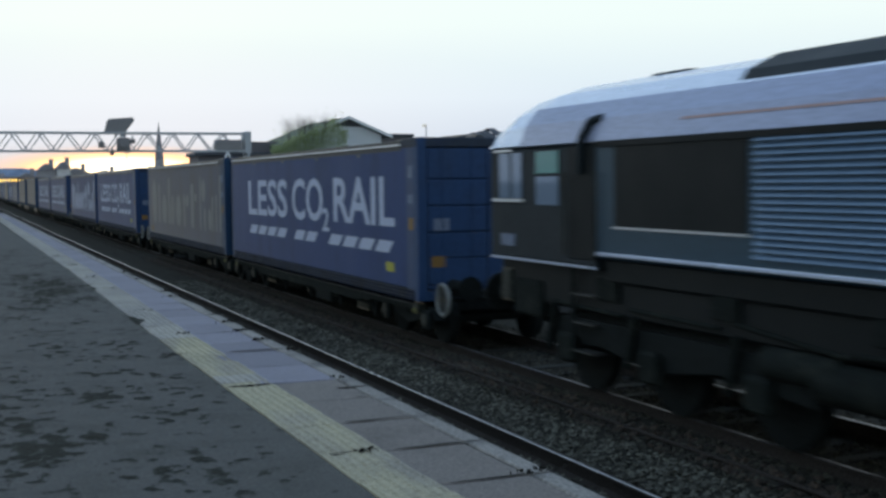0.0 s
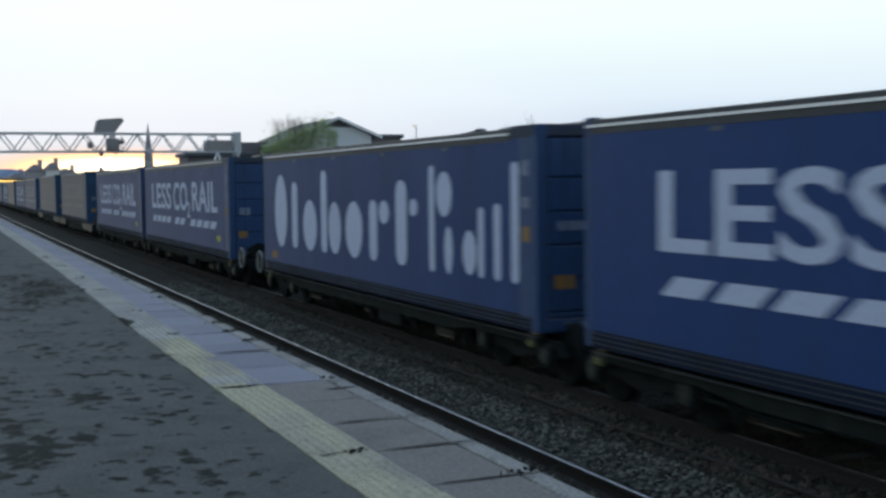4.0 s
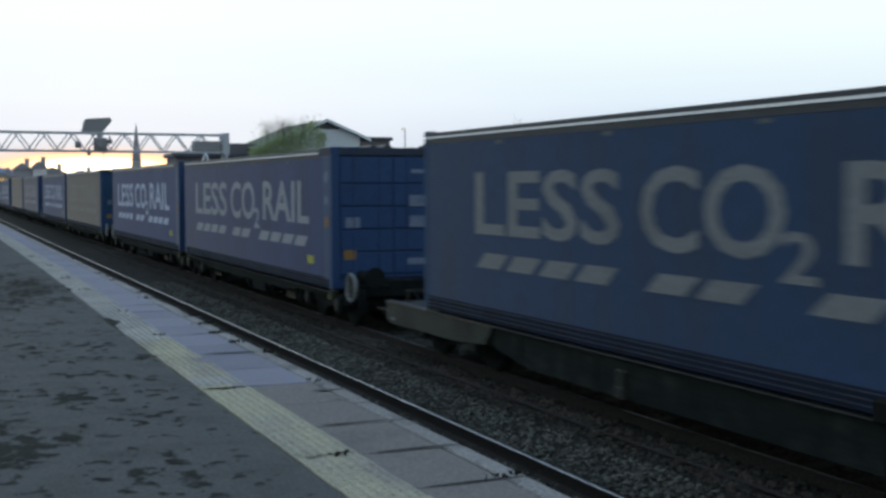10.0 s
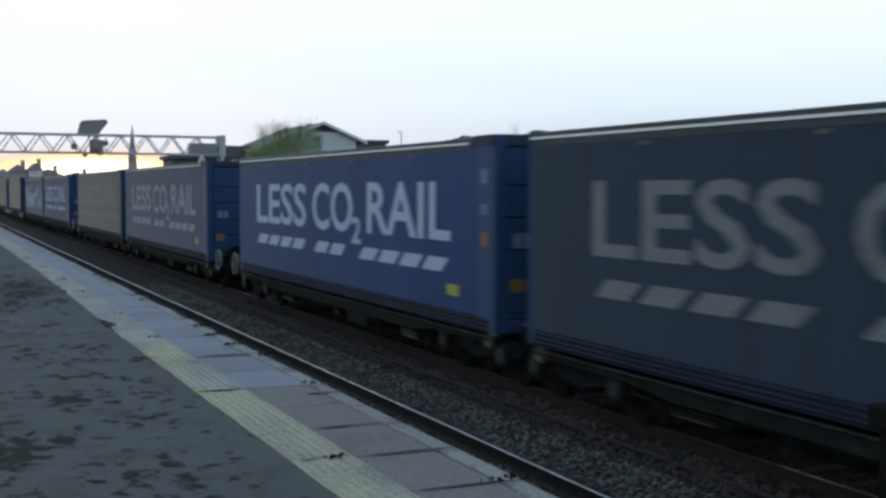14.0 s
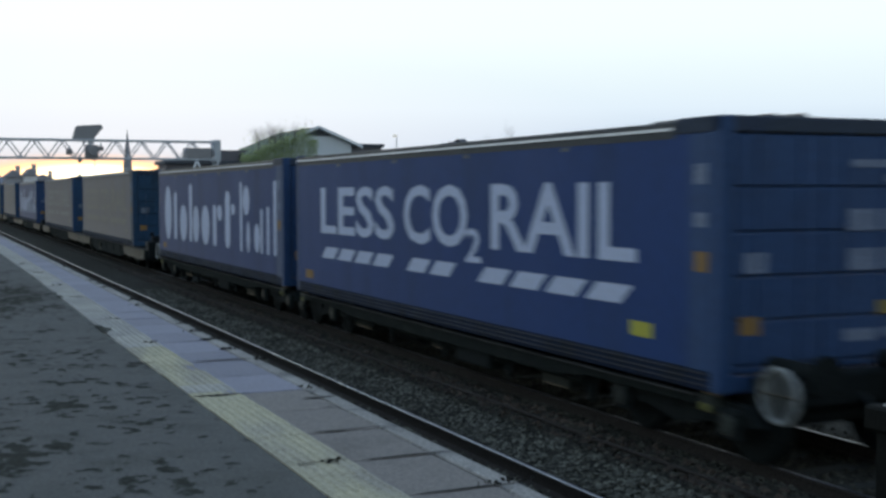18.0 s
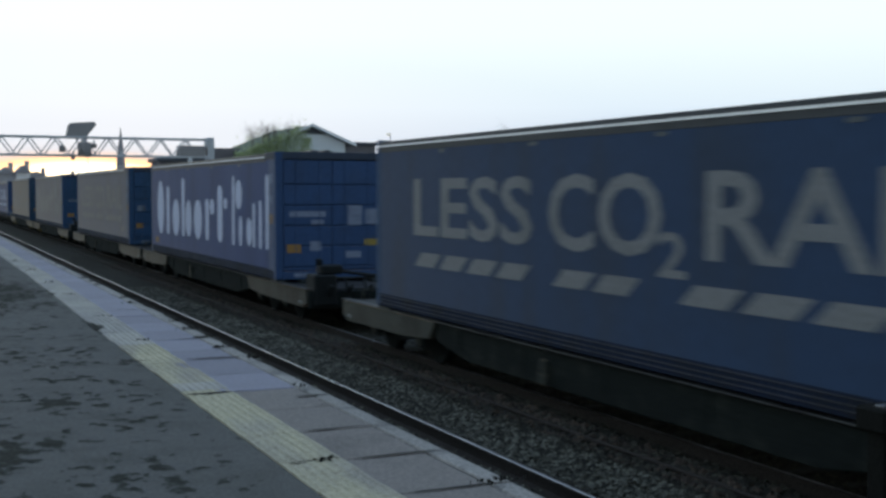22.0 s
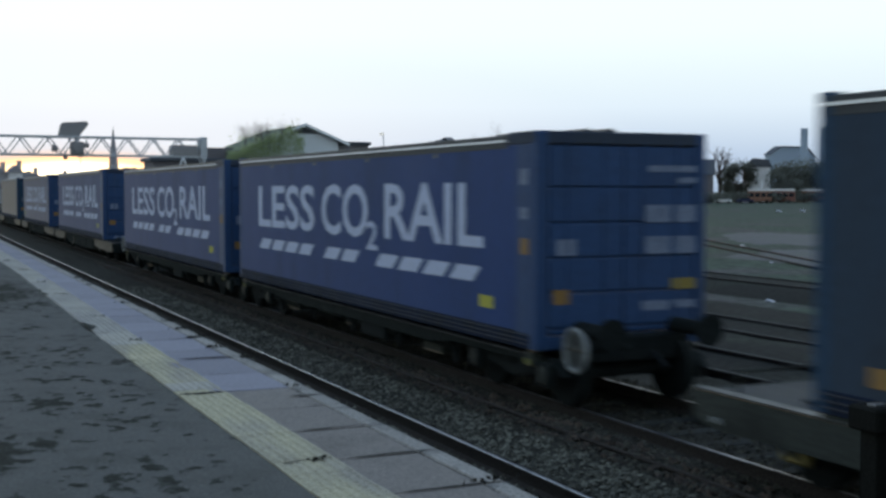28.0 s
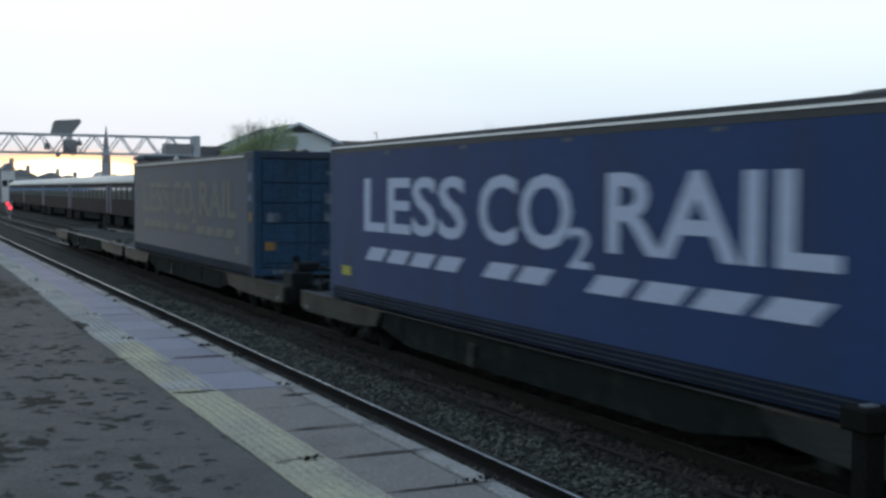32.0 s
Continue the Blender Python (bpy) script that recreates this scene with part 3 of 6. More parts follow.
part("roof", S().prism([(0, 8.18), (3.75, 6.62), (3.75, 6.50), (0, 8.04)], -0.35, 11.4), SLATE, house, "dark slate roof slope")
part("roof", S().prism([(0, 8.18), (0, 8.04), (-5.4, 5.80), (-5.4, 5.94)], -0.35, 11.4), MOSSY, house, "mossy green roof slope")
part("barge_board", S().prism([(0, 8.26), (3.85, 6.66), (3.85, 6.42), (0, 8.02)], -0.47, -0.36), BARGE, house, "white painted barge board")
part("barge_board", S().prism([(0, 8.26), (0, 8.02), (-2.6, 6.98), (-2.6, 7.2)], -0.47, -0.36), BARGE, house, "white painted barge board")
part("gable_board", S().prism([(-1.3, 7.4), (0, 7.95), (1.3, 7.4)], -0.06, -0.003), SLATE, house, "dark tile-hung gable top")
w = part("window", S().box(-0.55, -0.05, 4.7, 0.55, 0.0, 5.9), BARGE, house, "white framed window")
part("pane", S().box(-0.45, -0.06, 4.8, 0.45, -0.052, 5.8), GLASS, w)

low = thing("low_building", "long dark flat-roofed railway building", "building", m=pose(19.3, 99.0, 0))
part("wall", S().box(0, 0, -0.3, 12.2, 4, 5.05), BRICK, low)
part("roof", S().box(-0.25, -0.3, 5.05, 12.5, 4.3, 5.38), SLATE, low, bevel=0.05)
part("parapet", S().box(3.5, 1, 5.38, 12.0, 3.6, 6.3), BRICK, low)
ext = thing("low_building", "low dark lean-to with a flat roof beside the house", "building", m=pose(34.3, 97.0, 0))
part("wall", S().box(0, 0, -0.3, 3.2, 8, 6.6), BRICK, ext)
part("roof", S().box(-0.2, -0.2, 6.6, 3.4, 8.2, 6.9), SLATE, ext, bevel=0.04)


def leaf_mass(name, seed, n, size, where):
    """Many small leaf blades; where(rng) gives the places."""
    rng = random.Random(seed)
    sh = S()
    for _ in range(n):
        p = Vector(where(rng))
        a = Vector((rng.gauss(0, 1), rng.gauss(0, 1), rng.gauss(0, 1))).normalized()
        b = a.orthogonal().normalized()
        s = size * rng.uniform(0.6, 1.4)
        sh.add([p - a * s, p + b * s * 0.5, p + a * s, p - b * s * 0.5], [(0, 1, 2, 3)])
    return sh


def twigs(seed, base, height, spread, n, r=0.03):
    """A bare bundle of forking twigs."""
    rng = random.Random(seed)
    sh = S()

    def grow(p, d, length, rad, depth):
        q = p + d * length
        sh.tube(p, q, rad, rad * 0.6, 5, False)
        if depth:
            for _ in range(3 if depth > 1 else 2):
                e = (d + Vector((rng.gauss(0, 0.45), rng.gauss(0, 0.45), rng.gauss(0.05, 0.3)))).normalized()
                grow(p + d * length * rng.uniform(0.55, 1.0), e, length * rng.uniform(0.5, 0.75), rad * 0.55, depth - 1)

    for _ in range(n):
        p = Vector(base) + Vector((rng.uniform(-spread, spread), rng.uniform(-spread, spread) * 0.4, 0))
        grow(p, Vector((rng.gauss(0, 0.25), rng.gauss(0, 0.2), 1)).normalized(), height * rng.uniform(0.35, 0.5), r, 3)
    return sh


def bush_place(rng):
    x = rng.uniform(-3.9, 2.3)
    top = 7.15 + 0.44 * x + 0.5 * noise.noise((x * 1.3, 0.3, 9)) + 0.4 * noise.noise((x * 4.3, 0.3, 9)) - 1.1 * max(0.0, x - 1.2)
    return (x, rng.uniform(-0.9, 0.8), 4.4 + (top - 4.4) * rng.random() ** 0.55 + (rng.expovariate(2.6) if rng.random() < 0.16 else 0.0))


bush = thing("bush", "yellow-green bush smothering the house's mossy roof slope", "bush", m=pose(27.9, 93.0, 0))
part("stem", S().tube((0, 0, -0.3), (0.2, 0, 4.6), 0.16, 0.06, 8), TWIG, bush)
part("crown", leaf_mass("crown", 5, 7000, 0.08, bush_place), LEAF, bush)
part("twig", twigs(12, (-0.9, 0, 6.0), 2.7, 1.9, 26, 0.018), TWIG, bush, "long bare shoots above the leaves")
thicket = thing("thicket", "bare twiggy shrubs rising behind the mossy roof", "shrub", m=pose(32.6, 108.5, -0.3))
part("stem", S().tube((0, 0, 0), (0, 0, 7.4), 0.10, 0.05, 6), TWIG, thicket)
part("crown", twigs(8, (-1.6, 0, 6.6), 2.6, 2.4, 40, 0.014), LEAF, thicket, "thin greenish shoots")

for k, (x, y, h) in enumerate(((31.9, 63.0, 7.2), (33.0, 63.6, 7.4))):
    tr = thing("sapling", "thin bare sapling behind the sidings", "tree", "bare saplings", m=pose(x, y, -0.32))
    part("trunk", S().tube((0, 0, 0), (0, 0, h * 0.75), 0.06, 0.025, 6), TWIG, tr)
    part("crown", twigs(20 + k, (0, 0, h * 0.66), h * 0.36, 0.08, 2, 0.015), TWIG, tr)

mast = thing("mast", "thin grey radio mast among the roofs", "mast", m=pose(27.3, 200.0, -0.32))
part("pole", S().tube((0, 0, 0), (0, 0, 9.2), 0.10, 0.05, 8), GANTRY, mast)
part("cross_arm", S().box(-0.5, -0.04, 8.4, 0.5, 0.04, 8.5), GANTRY, mast)

pole = thing("lamp_post", "slim grey lamp post with a small lit head", "lamp post", m=pose(35.3, 88.0, -0.32))
part("pole", S().tube((0, 0, 0), (0, 0, 7.6), 0.07, 0.04, 8), GANTRY, pole)
part("lamp_head", S().box(-0.30, -0.12, 7.40, -0.02, 0.12, 7.60), LAMP_WHITE, pole, "small white lamp", bevel=0.03)

shed = thing("shed", "dark shed with an uneven patched roof", "shed", m=pose(35.3, 78.0, 0))
part("wall", S().box(0, 0, -0.32, 3.0, 7, 5.6), BRICK, shed)
for i, top in enumerate((6.08, 6.22, 6.34, 6.55, 6.30)):
    part("roof_sheet", S().prism_x([(-0.3, 5.6), (2.2, top), (7.3, 5.6), (7.3, 5.67), (2.2, top + 0.08), (-0.3, 5.67)], i * 0.60 - 0.05, i * 0.60 + 0.54), SLATE, shed)

# ---- the town down the line ----
church = thing("church", "distant church with a tall slim dark spire", "church", m=pose(48.8, 300, 0))
part("spire", S().tube((0, 0, 9.0), (0, 0, 18.4), 1.15, 0.03, 8), TOWN_ROOF, church)
part("tower", S().box(-1.0, -1.0, -0.32, 1.0, 1.0, 9.0), TOWN, church)
part("nave", S().prism([(-3, -0.32), (3, -0.32), (3, 4), (0, 7), (-3, 4)], 1.3, 16), TOWN, church)
rng = random.Random(3)
TOWN_ROW = [(9.0, 262, 6.0, 5.0), (15.2, 261, 4.4, 6.0), (19.2, 260, 3.4, 7.9), (22.4, 258, 2.6, 8.2), (29, 300, 7, 7.6), (36.5, 305, 7, 7.0), (44, 330, 8, 6.6), (54, 330, 9, 6.2), (64, 340, 10, 6.8), (76, 350, 12, 7.0), (90, 360, 14, 7.4)]
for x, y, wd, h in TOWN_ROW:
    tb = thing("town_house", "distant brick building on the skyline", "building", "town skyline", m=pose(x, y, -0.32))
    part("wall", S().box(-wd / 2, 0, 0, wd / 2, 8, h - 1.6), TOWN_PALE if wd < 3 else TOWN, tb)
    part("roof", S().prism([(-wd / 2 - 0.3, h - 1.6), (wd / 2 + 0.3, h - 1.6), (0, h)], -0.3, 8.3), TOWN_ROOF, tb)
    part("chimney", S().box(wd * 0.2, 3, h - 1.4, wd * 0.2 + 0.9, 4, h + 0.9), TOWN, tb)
    for i in range(2):
        part("window", S().box(-wd / 4 + i * wd / 2 - 0.5, -0.05, h * 0.4, -wd / 4 + i * wd / 2 + 0.5, -0.002, h * 0.4 + 1.3), GLASS, tb)
hill = S()
ridge = [(-200 + i * 22, 10 + 17 * math.exp(-((i - 10) / 7.0) ** 2) + 3 * noise.noise((i * 0.5, 0, 4))) for i in range(60)]
hill.add([(x, 1500, -1) for x, h in ridge] + [(x, 1540, h) for x, h in ridge] + [(x, 1650, -1) for x, h in ridge],
         [(i, i + 1, 61 + i, 60 + i) for i in range(59)] + [(60 + i, 61 + i, 121 + i, 120 + i) for i in range(59)], True)
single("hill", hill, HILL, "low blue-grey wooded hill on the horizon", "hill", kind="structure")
canopy = thing("station_canopy", "distant station canopy with a row of amber lamps", "canopy", m=pose(9.2, 240, 0.88))
part("roof", S().box(0, 0, 3.5, 7.6, 12, 3.8), TOWN_ROOF, canopy)
part("wall", S().box(2.4, 6, -1.2, 7.6, 12, 3.5), TOWN, canopy)
for i in range(4):
    part("post", S().box(0.3 + i * 2.2, 0.3, -1.2, 0.5 + i * 2.2, 0.5, 3.5), GANTRY, canopy)
for i in range(11):
    part("lamp", S().box(0.1 + i * 0.66, -0.2, 2.95, 0.40 + i * 0.66, -0.02, 3.2), LAMP_AMBER, canopy, "glowing amber lamp")

for x, y in ((10.4, 118.4), (12.9, 150.0)):
    gs = thing("ground_signal", "low dark shunting signal showing red", "signal", "ground signals", m=pose(x, y, -0.15))
    part("case", S().box(-0.25, 0, 0.25, 0.25, 0.25, 1.25), SIGN_DARK, gs, bevel=0.04)
    part("stand", S().box(-0.08, 0.05, 0, 0.08, 0.2, 0.26), GANTRY, gs)
    part("lamp", S().tube((0, -0.01, 0.95), (0, -0.08, 0.95), 0.13, n=12), LAMP_RED, gs, "glowing red lamp")

# ---- waste ground to the right: buses, trees, works with two stacks ----
for k, (x, y, ln, c) in enumerate(((203, 245, 6, BUS_ORANGE), (213, 249, 8, BUS_RED), (225, 250, 8, BUS_ORANGE), (238, 252, 10, BUS_ORANGE), (250, 256, 10, BUS_ORANGE), (266, 262, 12, BUS_RED))):
    bs = thing("bus", "parked bus with an orange side and white roof", "bus", "parked buses", m=pose(x, y, -0.32, 0, 0, -38))
    part("body", S().box(-ln / 2, 0, 0.45, ln / 2, 2.5, 3.1), c, bs, bevel=0.12)
    part("roof", S().box(-ln / 2 + 0.1, 0.05, 3.1, ln / 2 - 0.1, 2.45, 3.75), BUS_WHITE, bs, "white roof", bevel=0.1)
    for i in range(int(ln / 1.5)):
        part("window", S().box(-ln / 2 + 0.4 + i * 1.5, -0.03, 1.6, -ln / 2 + 1.6 + i * 1.5, -0.003, 2.6), GLASS, bs)
    for i in (-0.3, 0.3):
        part("wheel", S().tube((ln * i, -0.02, 0.45), (ln * i, 0.3, 0.45), 0.45, n=14), BLACK, bs)

works = thing("works", "pale works hall with two tall concrete stacks", "factory", m=pose(560, 640, 0))
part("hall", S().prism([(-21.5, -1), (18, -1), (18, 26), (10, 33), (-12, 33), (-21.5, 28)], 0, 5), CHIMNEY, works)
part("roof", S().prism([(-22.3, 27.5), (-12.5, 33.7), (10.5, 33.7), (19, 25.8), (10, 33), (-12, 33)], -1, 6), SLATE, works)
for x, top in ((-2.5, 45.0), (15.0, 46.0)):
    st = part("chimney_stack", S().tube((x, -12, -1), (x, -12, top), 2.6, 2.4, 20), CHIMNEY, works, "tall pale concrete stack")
    part("stack_rim", S().tube((x, -12, top - 0.6), (x, -12, top + 0.3), 2.55, 2.55, 20), CHIMNEY, st)


def tree(x, y, h, wd, seed, leafy=True):
    t = thing("tree", "dark leafy tree on the edge of the waste ground" if leafy else "tall bare tree on the edge of the waste ground", "tree", "background trees", m=pose(x, y, -0.32))
    sh = S().tube((0, 0, 0), (0, 0, h * 0.45), h * 0.035, h * 0.02, 8)
    r = random.Random(seed)
    for i in range(6):
        a = i * 1.05
        sh.tube((0, 0, h * (0.22 + 0.04 * i)), (math.cos(a) * wd * 0.33, math.sin(a) * wd * 0.33, h * (0.55 + 0.04 * i)), h * 0.014, h * 0.005, 6)
    part("trunk", sh, TWIG, t)
    if leafy:
        lobes = [(r.uniform(-0.36, 0.36) * wd, r.uniform(-0.36, 0.36) * wd, h * r.uniform(0.22, 0.80), wd * r.uniform(0.18, 0.32)) for _ in range(18)]

        def where(g):
            cx, cy, cz, cr = lobes[g.randrange(len(lobes))]
            d = Vector((g.gauss(0, 1), g.gauss(0, 1), g.gauss(0, 0.8))).normalized() * cr * g.uniform(0.3, 1.06)
            return (cx + d.x, cy + d.y, max(0.3, cz + d.z))

        part("crown", leaf_mass("crown", seed, 4200, h * 0.036, where), LEAF_DARK, t)
    else:
        part("crown", twigs(seed, (0, 0, h * 0.3), h * 0.75, h * 0.04, 5, h * 0.012), TWIG, t)
    return t


for k, (x, y, h, wd, lf) in enumerate(((206, 258, 12.2, 8, True), (203.5, 262, 17, 8, False), (219, 256, 11.5, 12, True), (230, 259, 12.2, 13, True), (240, 264, 12, 13, True), (252, 268, 13, 14, True), (266, 272, 12, 14, True), (282, 280, 12.5, 14, True), (300, 286, 14, 14, True), (171, 262, 17, 12, False), (187, 264, 16.5, 11, False), (150, 268, 15.5, 12, False))):
    tree(x, y, h, wd, 40 + k, lf)
block = thing("pale_building", "pale flat-roofed building among the trees", "building", m=pose(211, 256, -0.32, 0, 0, -38))
part("wall", S().box(-3.6, 0, 0, 3.6, 6, 9.6), TOWN_PALE, block)
part("roof", S().prism([(-4.0, 9.6), (4.0, 9.6), (3.2, 11.6), (-1.0, 12.0)], -0.4, 6.4), SLATE, block)
barn = thing("barn", "dark gabled barn at the edge of the waste ground", "building", m=pose(187, 252, -0.32, 0, 0, -38))
part("wall", S().box(-6.4, 0, 0, 5.2, 9, 7.4), BRICK, barn)
part("roof", S().prism_x([(-0.4, 7.3), (4.5, 11.4), (9.4, 7.3)], -6.8, 5.6), SLATE, barn)
warehouse = thing("warehouse", "long dark low warehouse beyond the waste ground", "building", m=pose(147, 262, -0.32, 0, 0, -16))
part("wall", S().box(-48, 0, 0, 36, 12, 9.6), WAREHOUSE, warehouse)
part("roof", S().prism_x([(-0.5, 9.5), (6.0, 11.6), (12.5, 9.5)], -48.5, 36.5), SLATE, warehouse)
for i in range(12):
    part("bay_door", S().box(-44 + i * 6.6, -0.12, 0.3, -40.5 + i * 6.6, -0.005, 4.2), BRICK, warehouse)
skip = thing("rubbish_skip", "dark metal skip standing on the waste ground", "skip", m=pose(69.6, 99.2, -0.32, 0, 0, -35))
part("body", S().prism([(-1.0, 0.1), (1.0, 0.1), (1.35, 1.0), (-1.35, 1.0)], -0.8, 0.8), UNDER, skip, bevel=0.02)
part("rim", S().box(-1.4, -0.85, 1.0, 1.4, -0.78, 1.07).box(-1.4, 0.78, 1.0, 1.4, 0.85, 1.07), WAGON_SILL, skip)
flag = thing("sign_post", "white post standing beside the parked buses", "post", m=pose(206.9, 249, -0.32))
part("pole", S().box(-0.22, -0.2, 0, 0.22, 0.2, 6.0), BUS_WHITE, flag)
part("base", S().box(-0.5, -0.5, 0, 0.5, 0.5, 0.3), GRAVEL, flag)
for x, y, m in ((192.5, 246.5, BUS_WHITE), (197.5, 244, NAVY), (185, 248, TOWN_ROOF)):
    car = thing("parked_car", "small car parked by the waste ground", "car", "parked cars", m=pose(x, y, -0.32, 0, 0, -30))
    part("body", S().prism([(-2.1, 0.35), (2.1, 0.35), (2.1, 0.85), (1.3, 0.98), (0.8, 1.45), (-1.0, 1.45), (-1.6, 0.98), (-2.1, 0.9)], -0.85, 0.85), m, car, bevel=0.05)
    part("window", S().prism([(-1.4, 1.0), (1.1, 1.0), (0.72, 1.38), (-0.95, 1.38)], -0.87, 0.87), GLASS, car)
    for dx in (-1.3, 1.3):
        part("wheel", S().tube((dx, -0.88, 0.32), (dx, 0.88, 0.32), 0.32, n=12), BLACK, car)
hedge = thing("hedge", "dark rough hedge line along the waste ground", "hedge", kind="stuff")
part("foliage", leaf_mass("hedge", 77, 9000, 0.5, lambda g: ((lambda u: (90 + u * 240, 240 + u * 18 + g.uniform(-2, 2), g.uniform(-0.3, 1.5) + g.random() * 1.2))(g.random()))), LEAF_DARK, hedge)


def strip(name, pts, width, z, material, label, category):
    vs = []
    for i, (x, y) in enumerate(pts):
        vs += [(x - width / 2, y, z), (x + width / 2, y, z)]
    return single(name, S().add(vs, [(2 * i, 2 * i + 1, 2 * i + 3, 2 * i + 2) for i in range(len(pts) - 1)]), material, label, category, kind="structure")


def rough_patch(name, x, y, rx, ry, turn, z, material, label, category):
    pts = []
    for i in range(60):
        w = 2 * math.pi * i / 60
        k = 0.8 + 0.5 * noise.noise((math.cos(w) * 1.6 + x, math.sin(w) * 1.6, y)) + 0.2 * noise.noise((math.cos(w) * 6 + x, math.sin(w) * 6, y))
        u, v = rx * k * math.cos(w), ry * k * math.sin(w)
        pts.append((x + u * math.cos(turn) - v * math.sin(turn), y + u * math.sin(turn) + v * math.cos(turn), z))
    return single(name, S().add(pts, [tuple(range(60))]), material, label, category, kind="structure")


rough_patch("gravel_patch", 37.0, 39.0, 4.5, 9.0, -0.5, -0.300, GRAVEL, "bare grey gravel on the waste ground", "gravel")
rough_patch("gravel_patch", 28.0, 24.5, 2.0, 6.0, -0.4, -0.300, GRAVEL, "bare grey gravel on the waste ground", "gravel")
rough_patch("gravel_patch", 52.0, 60.0, 4.0, 14.0, -0.7, -0.300, GRAVEL, "bare grey gravel on the waste ground", "gravel")
track_6 = thing("track_6", "rusty siding curving away over the waste ground", "railway track", "running lines and sidings", "structure")
for off in (-0.75, 0.75):
    r = part("rail", S().bar((24.6 + off, 18.0, -0.285), (100.0 + off, 179.0, -0.285), 0.09), UNDER, track_6, "rust-brown steel rail")
    part("running_surface", S().bar((24.6 + off, 18.0, -0.235), (100.0 + off, 179.0, -0.235), 0.025), RAIL_DULL, r)
strip("earth_bank", [(22, -20), (22.0, 20), (23.5, 60), (26, 160)], 1.2, -0.296, EARTH, "dark wet earth along the disused siding", "earth")

# ---- the stabled passenger train ----
def vault(w, z0, z1, z2, n=8):
    """A body outline: straight sides to z1, a rounded roof up to z2."""
    pts = [(-w, z0), (w, z0), (w, z1)]
    for i in range(1, n):
        a = math.pi * i / n
        pts.append((w * math.cos(a), z1 + (z2 - z1) * math.sin(a)))
    pts.append((-w, z1))
    return pts


def roof_cap(w, z1, z2, n=10, thick=0.06):
    up = [(w * math.cos(math.pi * i / n), z1 + (z2 - z1) * math.sin(math.pi * i / n)) for i in range(n + 1)]
    dn = [((w - thick) * math.cos(math.pi * i / n), z1 - 0.01 + (z2 - z1 - thick) * math.sin(math.pi * i / n)) for i in range(n, -1, -1)]
    return up + dn


stabled = thing("diesel_locomotive", "dark blue diesel locomotive with a yellow front, standing", "locomotive", m=pose(T4, 25.6, 0))
part("body", S().prism(vault(1.33, 1.05, 2.9, 3.35), 0.55, 18.5), NAVY, stabled, bevel=0.02)
part("roof", S().prism(roof_cap(1.345, 2.95, 3.70), 0.62, 18.4, True), SIGN_DARK, stabled, "weathered grey roof")
nose = part("front", S().prism_x([(0.0, 1.12), (0.0, 2.28), (0.22, 2.32), (0.62, 3.25), (0.9, 3.42), (0.9, 1.12)], -1.33, 1.33), NAVY, stabled, bevel=0.04)
part("yellow_panel", S().box(-1.22, -0.05, 1.16, 1.22, -0.004, 2.24), YELLOW, nose, "bright yellow warning panel", bevel=0.015)
for x in (-0.64, 0.64):
    part("windscreen", S().add([(x - 0.50, 0.24, 2.40), (x + 0.50, 0.24, 2.40), (x + 0.47, 0.50, 3.02), (x - 0.47, 0.50, 3.02)], [(0, 1, 2, 3)]), GLASS_PALE, nose)
    part("headlight", S().tube((x * 1.35, -0.05, 1.42), (x * 1.35, -0.09, 1.42), 0.13, n=14), LABEL_WHITE, nose)
    b = part("buffer", S().tube((x * 1.36, 0.0, 0.98), (x * 1.36, -0.50, 0.98), 0.11, n=12), BLACK, stabled)
    part("buffer_head", S().tube((x * 1.36, -0.50, 0.98), (x * 1.36, -0.56, 0.98), 0.27, n=18), BUS_WHITE, b, "white-rimmed buffer head")
    part("buffer_face", S().tube((x * 1.36, -0.56, 0.98), (x * 1.36, -0.568, 0.98), 0.17, n=18), NAVY, b)
part("connector_box", S().box(-0.42, -0.085, 1.30, 0.42, -0.052, 2.02), BLACK, nose, "dark recessed connector panel", bevel=0.01)
for x in (-0.52, 0.46):
    part("panel_rib", S().box(x, -0.075, 1.2, x + 0.06, -0.052, 2.16), LOCO_DARK, nose)
part("panel_lip", S().box(-1.22, -0.07, 2.10, 1.22, -0.052, 2.14), LOCO_DARK, nose)
for x in (-0.45, 0.75):
    part("wiper", S().bar((x, 0.30, 2.62), (x - 0.28, 0.46, 2.98), 0.03), BLACK, nose)
part("buffer_beam", S().box(-1.28, 0.0, 0.55, 1.28, 0.4, 1.10), BLACK, stabled, bevel=0.03)
part("coupling", S().tube((0, 0, 0.92), (0, -0.3, 0.75), 0.06, n=8), BLACK, stabled)
part("plough", S().box(-1.1, 0.05, 0.12, 1.1, 0.25, 0.52), BLACK, stabled, bevel=0.03)
for yb in (3.2, 14.8):
    part("bogie", S().box(-1.15, yb - 1.9, 0.3, 1.15, yb + 1.9, 0.85), UNDER, stabled, bevel=0.05)
    for dy in (-1.35, 0, 1.35):
        for s in (-1, 1):
            part("wheel", S().tube((s * 0.68, yb + dy, 0.48), (s * 0.82, yb + dy, 0.48), 0.48, n=16), UNDER, stabled)
part("fuel_tank", S().box(-1.2, 6.3, 0.3, 1.2, 11.8, 1.0), UNDER, stabled, bevel=0.08)
for i in range(5):
    part("side_window", S().box(1.332, 2.2 + i * 3.0, 2.2, 1.35, 3.3 + i * 3.0, 2.8), GLASS, stabled)


